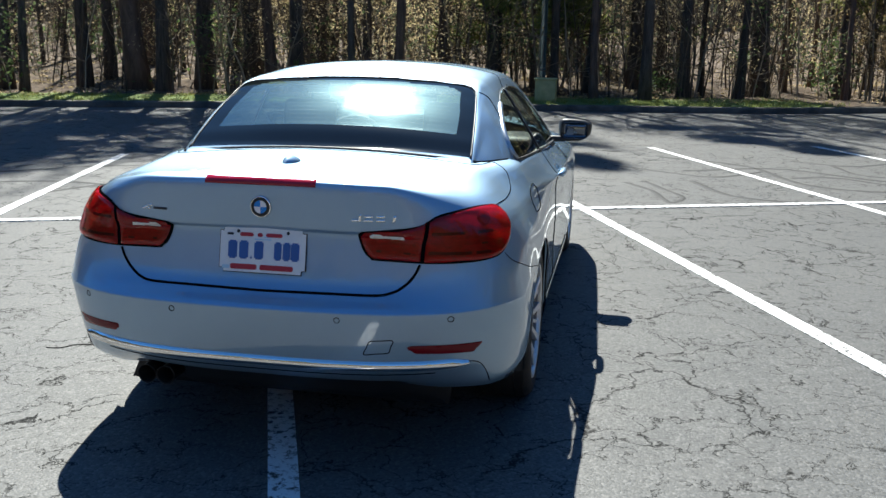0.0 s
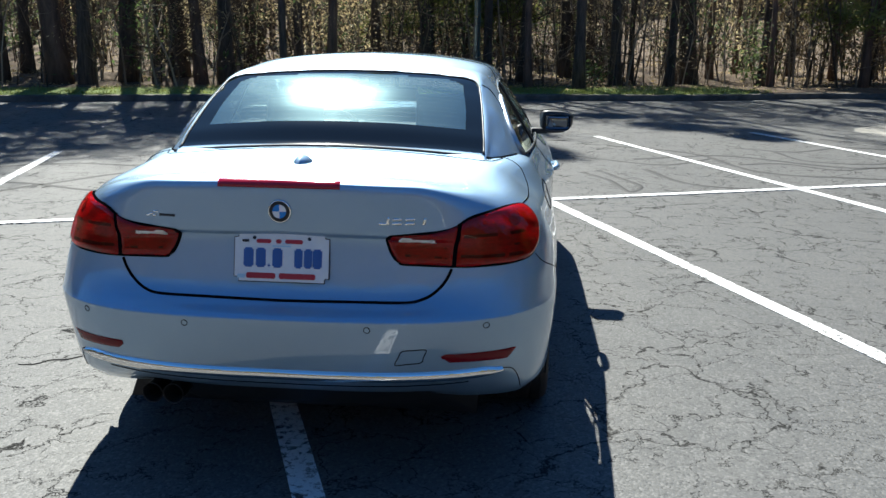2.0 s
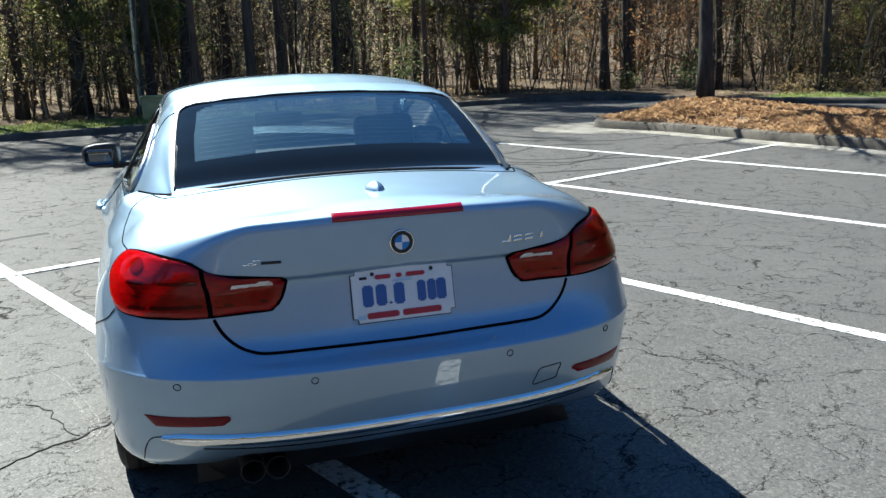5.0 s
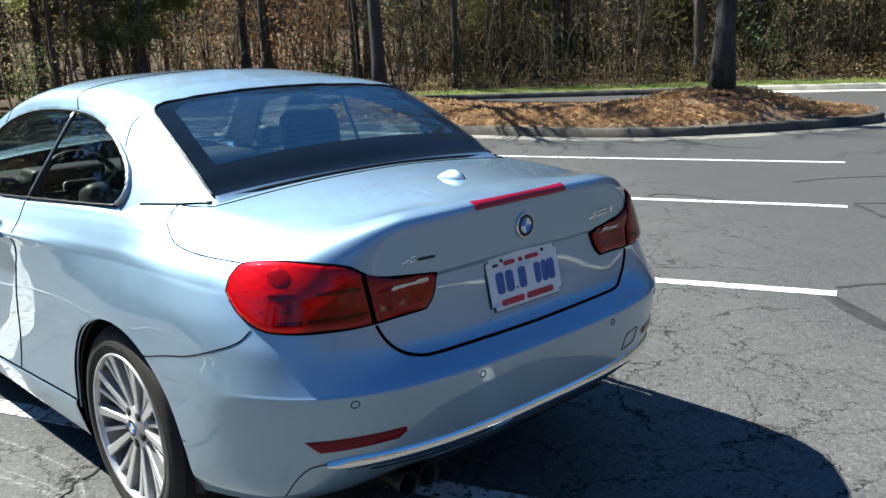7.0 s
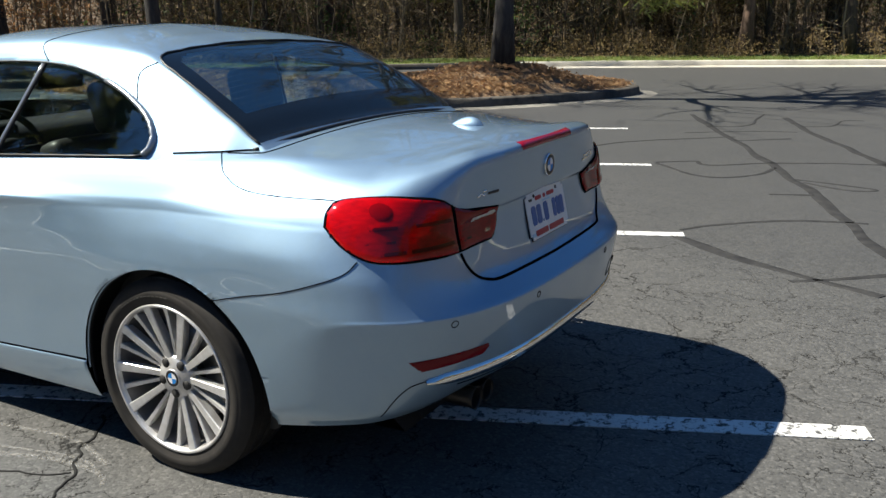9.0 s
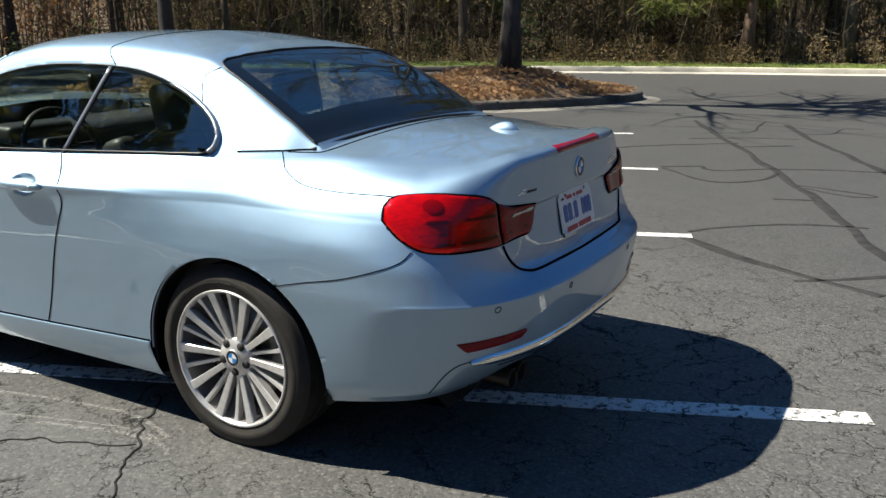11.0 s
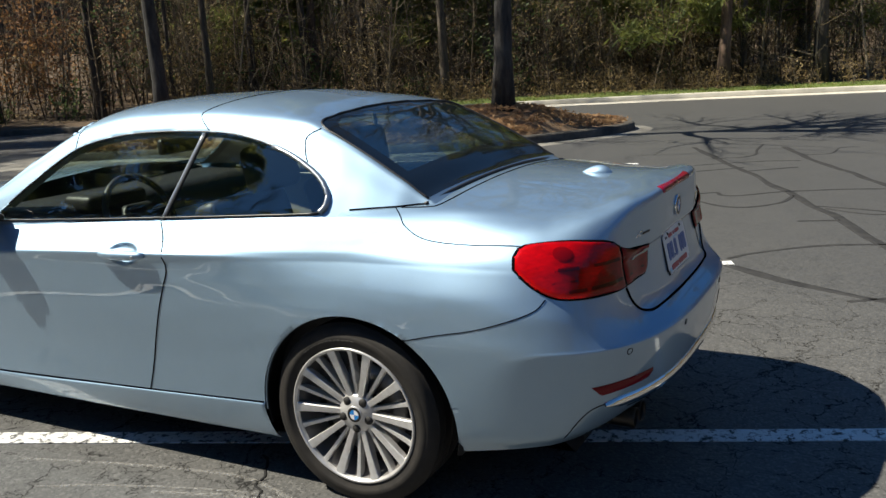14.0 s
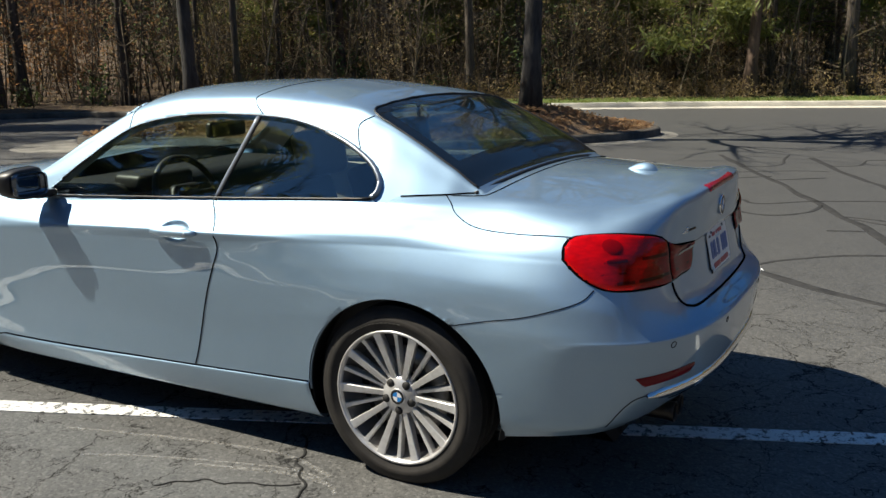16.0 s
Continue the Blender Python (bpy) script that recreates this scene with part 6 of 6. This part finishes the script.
thicket("holly_clump", [rng.uniform(4, 8) for _ in range(6)], 0, 0, 0, 0, 0, (leaf_material("holly_leaves", (.016, .035, .012), (.045, .08, .028), (.11, .15, .07)), 12, .3, .05), "dark green glossy holly leaves", around=clump(-1.9, 22.2, 2.2, 1.8, 20, 2) + clump(20.0, 20.6, 1.6, 1.8, 12, 3) + clump(24.5, 9.5, 1.5, 2.5, 9, 5))
thicket("oak_saplings", [rng.uniform(2, 5) for _ in range(5)], 0, 0, 0, 0, 0, (RUST, 9, .26, .06), "rust brown leaves still on oak saplings", around=clump(18.2, 25.0, 2.2, 2.2, 14, 4) + clump(14.0, 22.5, 3, 1.6, 10, 6))

leaf_models = [block(leaves(rng, (0, 0, 0), 14, .22, .06, .06)) for _ in range(12)]
scatter("fallen_leaves", leaf_models, [(x, y, floor_z(x, y, d) + .03, rng.uniform(0, 6.28), 1, .6) for x, y, d in edge_places(1500, 1.6, 14, 1.3, 5)], TAN_LEAVES, "dry brown leaves on the woodland floor", "leaves", False)

tufts = []
for _ in range(10):
    shapes = []
    for _ in range(16):
        x, y, hgt, a = rng.gauss(0, .09), rng.gauss(0, .09), rng.uniform(.03, .10), rng.uniform(0, 6.28)
        w_ = rng.uniform(.006, .016)
        dx, dy = math.cos(a) * w_, math.sin(a) * w_
        shapes.append(([(x - dx, y - dy, 0), (x + dx, y + dy, 0), (x + rng.uniform(-.04, .04), y + rng.uniform(-.04, .04), hgt)], [(0, 1, 2)]))
    tufts.append(block(shapes))
GRASS = leaf_material("grass_blades", (.08, .12, .02), (.15, .23, .04), (.24, .26, .08))
scatter("grass", tufts, [(x, y, .125, rng.uniform(0, 6.28), 1, rng.uniform(.6, 1.2)) for x, y, d in edge_places(3000, .2, 2.5, 1.0, 6, -70, 5 * 14 + 8) + edge_places(700, .2, 1.4, 1.0, 7, 8 * 14)], GRASS, "short green grass of the verge", "grass", False)

# pine straw on the island
STRAW = leaf_material("straw_needles", (.115, .062, .031), (.28, .16, .08), (.44, .29, .16))
mats_ = []
for _ in range(10):
    shapes = []
    for _ in range(14):
        x, y, z = rng.gauss(0, .10), rng.gauss(0, .10), rng.uniform(0, .03)
        a, ln = rng.uniform(0, 6.28), rng.uniform(.03, .075)
        dx, dy = math.cos(a) * ln, math.sin(a) * ln
        shapes.append(([(x - dx, y - dy, z), (x - dy * .06, y + dx * .06, z + rng.uniform(.0, .05)), (x + dx, y + dy, z + rng.uniform(-.01, .05)), (x + dy * .06, y - dx * .06, z + .01)], [(0, 1, 2, 3)]))
    mats_.append(block(shapes))
spots = []
for _ in range(3000):
    i, s_ = rng.randrange(len(base_ring)), .04 + rng.random() ** 1.5 * .93
    p = base_ring[i]
    x, y = p[0] + (isl_mid[0] - p[0]) * s_, p[1] + (isl_mid[1] - p[1]) * s_
    spots.append((x, y, mound_z(x, y, s_) + .005, rng.uniform(0, 6.28), 1.2, 1.2))
scatter("pine_straw", mats_, spots, STRAW, "loose reddish brown pine needles on the mulch bed", "mulch", False)

# the woods beyond, as a plain far backdrop
HAZE = material("far_woods", (.12, .09, .065), .95)
k = Nodes(HAZE)
streak = k.noise(1.3, 6, .7, "Object", (1, 1, .08), .3)
k.colour(k.ramp(streak, (.32, (.022, .017, .013)), (.5, (.075, .057, .038)), (.72, (.17, .13, .085))))
v, f = ribbon((78, 78.5), (2.0, 26.0))
tagged(piece("backdrop", v, f, HAZE), "brown haze of bare woods in the distance", "woods", kind="structure")

# crack sealer on the lot: the newer side, then beyond the bays, then beside the woods
NEWER_SIDE = [
    ([(9.72, 1.14), (7.36, .06), (5.77, -.66), (4.51, -1.19), (3.45, -1.57), (2.0, -2.2), (.6, -3.1)], .085), ([(2.93, -.48), (2.62, -.86), (2.36, -1.33), (2.10, -1.80)], .085),
    ([(2.19, -1.34), (2.37, -1.61), (2.7, -2.0)], .055), ([(3.06, -.52), (3.30, -.68), (3.65, -1.12), (3.75, -1.6)], .045), ([(5.54, .39), (5.07, -.20), (5.34, -.57), (5.77, -.66)], .045),
    ([(5.60, .41), (5.87, .08), (5.70, -.10), (6.1, -.75), (6.5, -1.9)], .05), ([(5.27, -.91), (5.08, -1.53), (4.93, -1.38), (5.13, -.98)], .035), ([(4.50, -.83), (4.61, -1.14)], .05)]
BEYOND = [
    ([(6.39, 1.32), (6.90, 1.05), (7.68, .12)], .05), ([(7.83, .74), (8.25, .05), (8.41, -.43)], .035), ([(7.36, .06), (7.80, -.46)], .05), ([(9.8, -.05), (7.79, -.87), (6.54, -1.46), (4.9, -2.3)], .09),
    ([(8.46, .63), (8.82, .23), (10.1, .27)], .04), ([(8.93, -.41), (9.12, -.71), (9.72, -.77), (9.83, -1.02)], .04), ([(4.87, 1.95), (5.12, 2.01), (5.17, 1.69), (5.14, 1.24)], .04)]
BY_WOODS = [
    ([(2.0, 7.4), (3.2, 7.9), (4.4, 7.1), (5.6, 7.6)], .09), ([(1.8, 8.7), (2.8, 8.1), (3.3, 6.6), (4.8, 6.2)], .08), ([(-6.5, 3.4), (-4.6, 4.6), (-3.0, 4.3), (-1.6, 5.1)], .08), ([(-5.6, 5.0), (-4.4, 5.9), (-2.6, 5.6)], .08),
    ([(-4.2, 3.9), (-3.6, 5.2), (-2.2, 6.6)], .065), ([(9.6, 8.0), (8.2, 9.4), (6.2, 9.2), (5.0, 10.1)], .065)]
LOOPS = [
    ([(1.33, 6.25), (1.58, 5.64), (1.71, 5.05), (1.86, 5.30), (1.75, 5.8), (1.5, 6.4)], .065), ([(1.18, 7.63), (1.71, 7.27), (2.34, 6.99), (2.97, 7.6)], .065), ([(2.04, 6.58), (2.25, 5.9), (2.5, 5.5), (3.0, 5.35)], .08),
    ([(3.2, 7.1), (3.76, 7.29), (4.21, 6.87), (4.8, 7.16), (5.6, 7.0)], .065), ([(3.5, 8.8), (4.14, 8.45), (5.06, 9.1), (6.0, 8.7)], .065), ([(3.9, 8.4), (4.1, 7.6), (4.9, 7.5), (5.3, 8.2)], .065)]
for pts, w_ in NEWER_SIDE + BEYOND + BY_WOODS + LOOPS:
    seam(pts, w_)

# an open crack and pale scuff arcs beside the rear wheel
CRACK = material("open_crack", (.008, .008, .008), .95)
for pts, w_ in (([(-.70, .56), (-.792, .469), (-.93, .40), (-1.061, .294), (-1.16, .25), (-1.255, .16), (-1.5, .02)], .010), ([(-1.3, .75), (-1.18, .6), (-1.06, .294)], .005)):
    seam(pts, w_, CRACK, "open_crack", "thin dark open crack in the asphalt", "crack", "asphalt cracks", .035)
SCUFF = material("pale_scuff", (.36, .35, .33), .9)
k = Nodes(SCUFF)
clear = k.add("ShaderNodeBsdfTransparent")
rubbed = k.add("ShaderNodeMixShader")
k.link(k.ramp(k.noise(55, 5, .8), (.40, 1.0), (.62, .5)), rubbed.inputs[0])
k.link(k.b.outputs[0], rubbed.inputs[1])
k.link(clear.outputs[0], rubbed.inputs[2])
k.link(rubbed.outputs[0], k.t.nodes["Material Output"].inputs[0])
for pts, w_ in (([(-1.12, 1.45), (-.988, 1.103), (-.90, .70), (-.885, .467), (-.948, .24)], .016), ([(-1.10, .75), (-1.036, .534), (-1.003, .378), (-.999, .216), (-1.044, .143)], .02), ([(-1.25, 1.2), (-1.10, .85), (-1.02, .62), (-.97, .38), (-.98, .25)], .012)):
    seam(pts, w_, SCUFF, "scuff_mark", "pale curved scuff mark on the asphalt", "scuff", "scuff marks")

# lamp post and utility box at the wood's edge
POST = material("dark_green_metal", (.02, .05, .055), .4, .5)
z = floor_z(-.75, 20.0, 3.0)
post = empty("lamp_post", Matrix.Translation((-.75, 20.0, z)))
tagged(post, "straight dark green metal lamp post at the wood's edge", "lamp post")
v, f = tube_data([(0, 0, -.1), (0, 0, .25), (0, 0, .27), (0, 0, 8.5)], [.16, .15, .085, .06], 14)
piece("pole", v, f, POST, post)
part("lamp_head", box_bm(.35, .75, .14, .04, 3, (0, -.35, 8.5)), POST, post)
box_ = empty("utility_box", Matrix.Translation((-.5, 18.1, .12)))
tagged(box_, "pale yellow-green metal utility box on the grass verge", "utility box")
YELLOW = material("faded_yellow_paint", (.42, .40, .17), .6)
k = Nodes(YELLOW)
k.colour(k.ramp(k.noise(6, 4), (.3, (.34, .33, .14)), (.7, (.50, .47, .22))))
part("cabinet", box_bm(.50, .42, .50, .015, 2, (0, 0, .26)), YELLOW, box_)
part("lid", box_bm(.54, .46, .05, .015, 2, (0, 0, .535)), YELLOW, box_)
part("plinth", box_bm(.58, .50, .06, .01, 2, (0, 0, .0)), CONCRETE, box_)
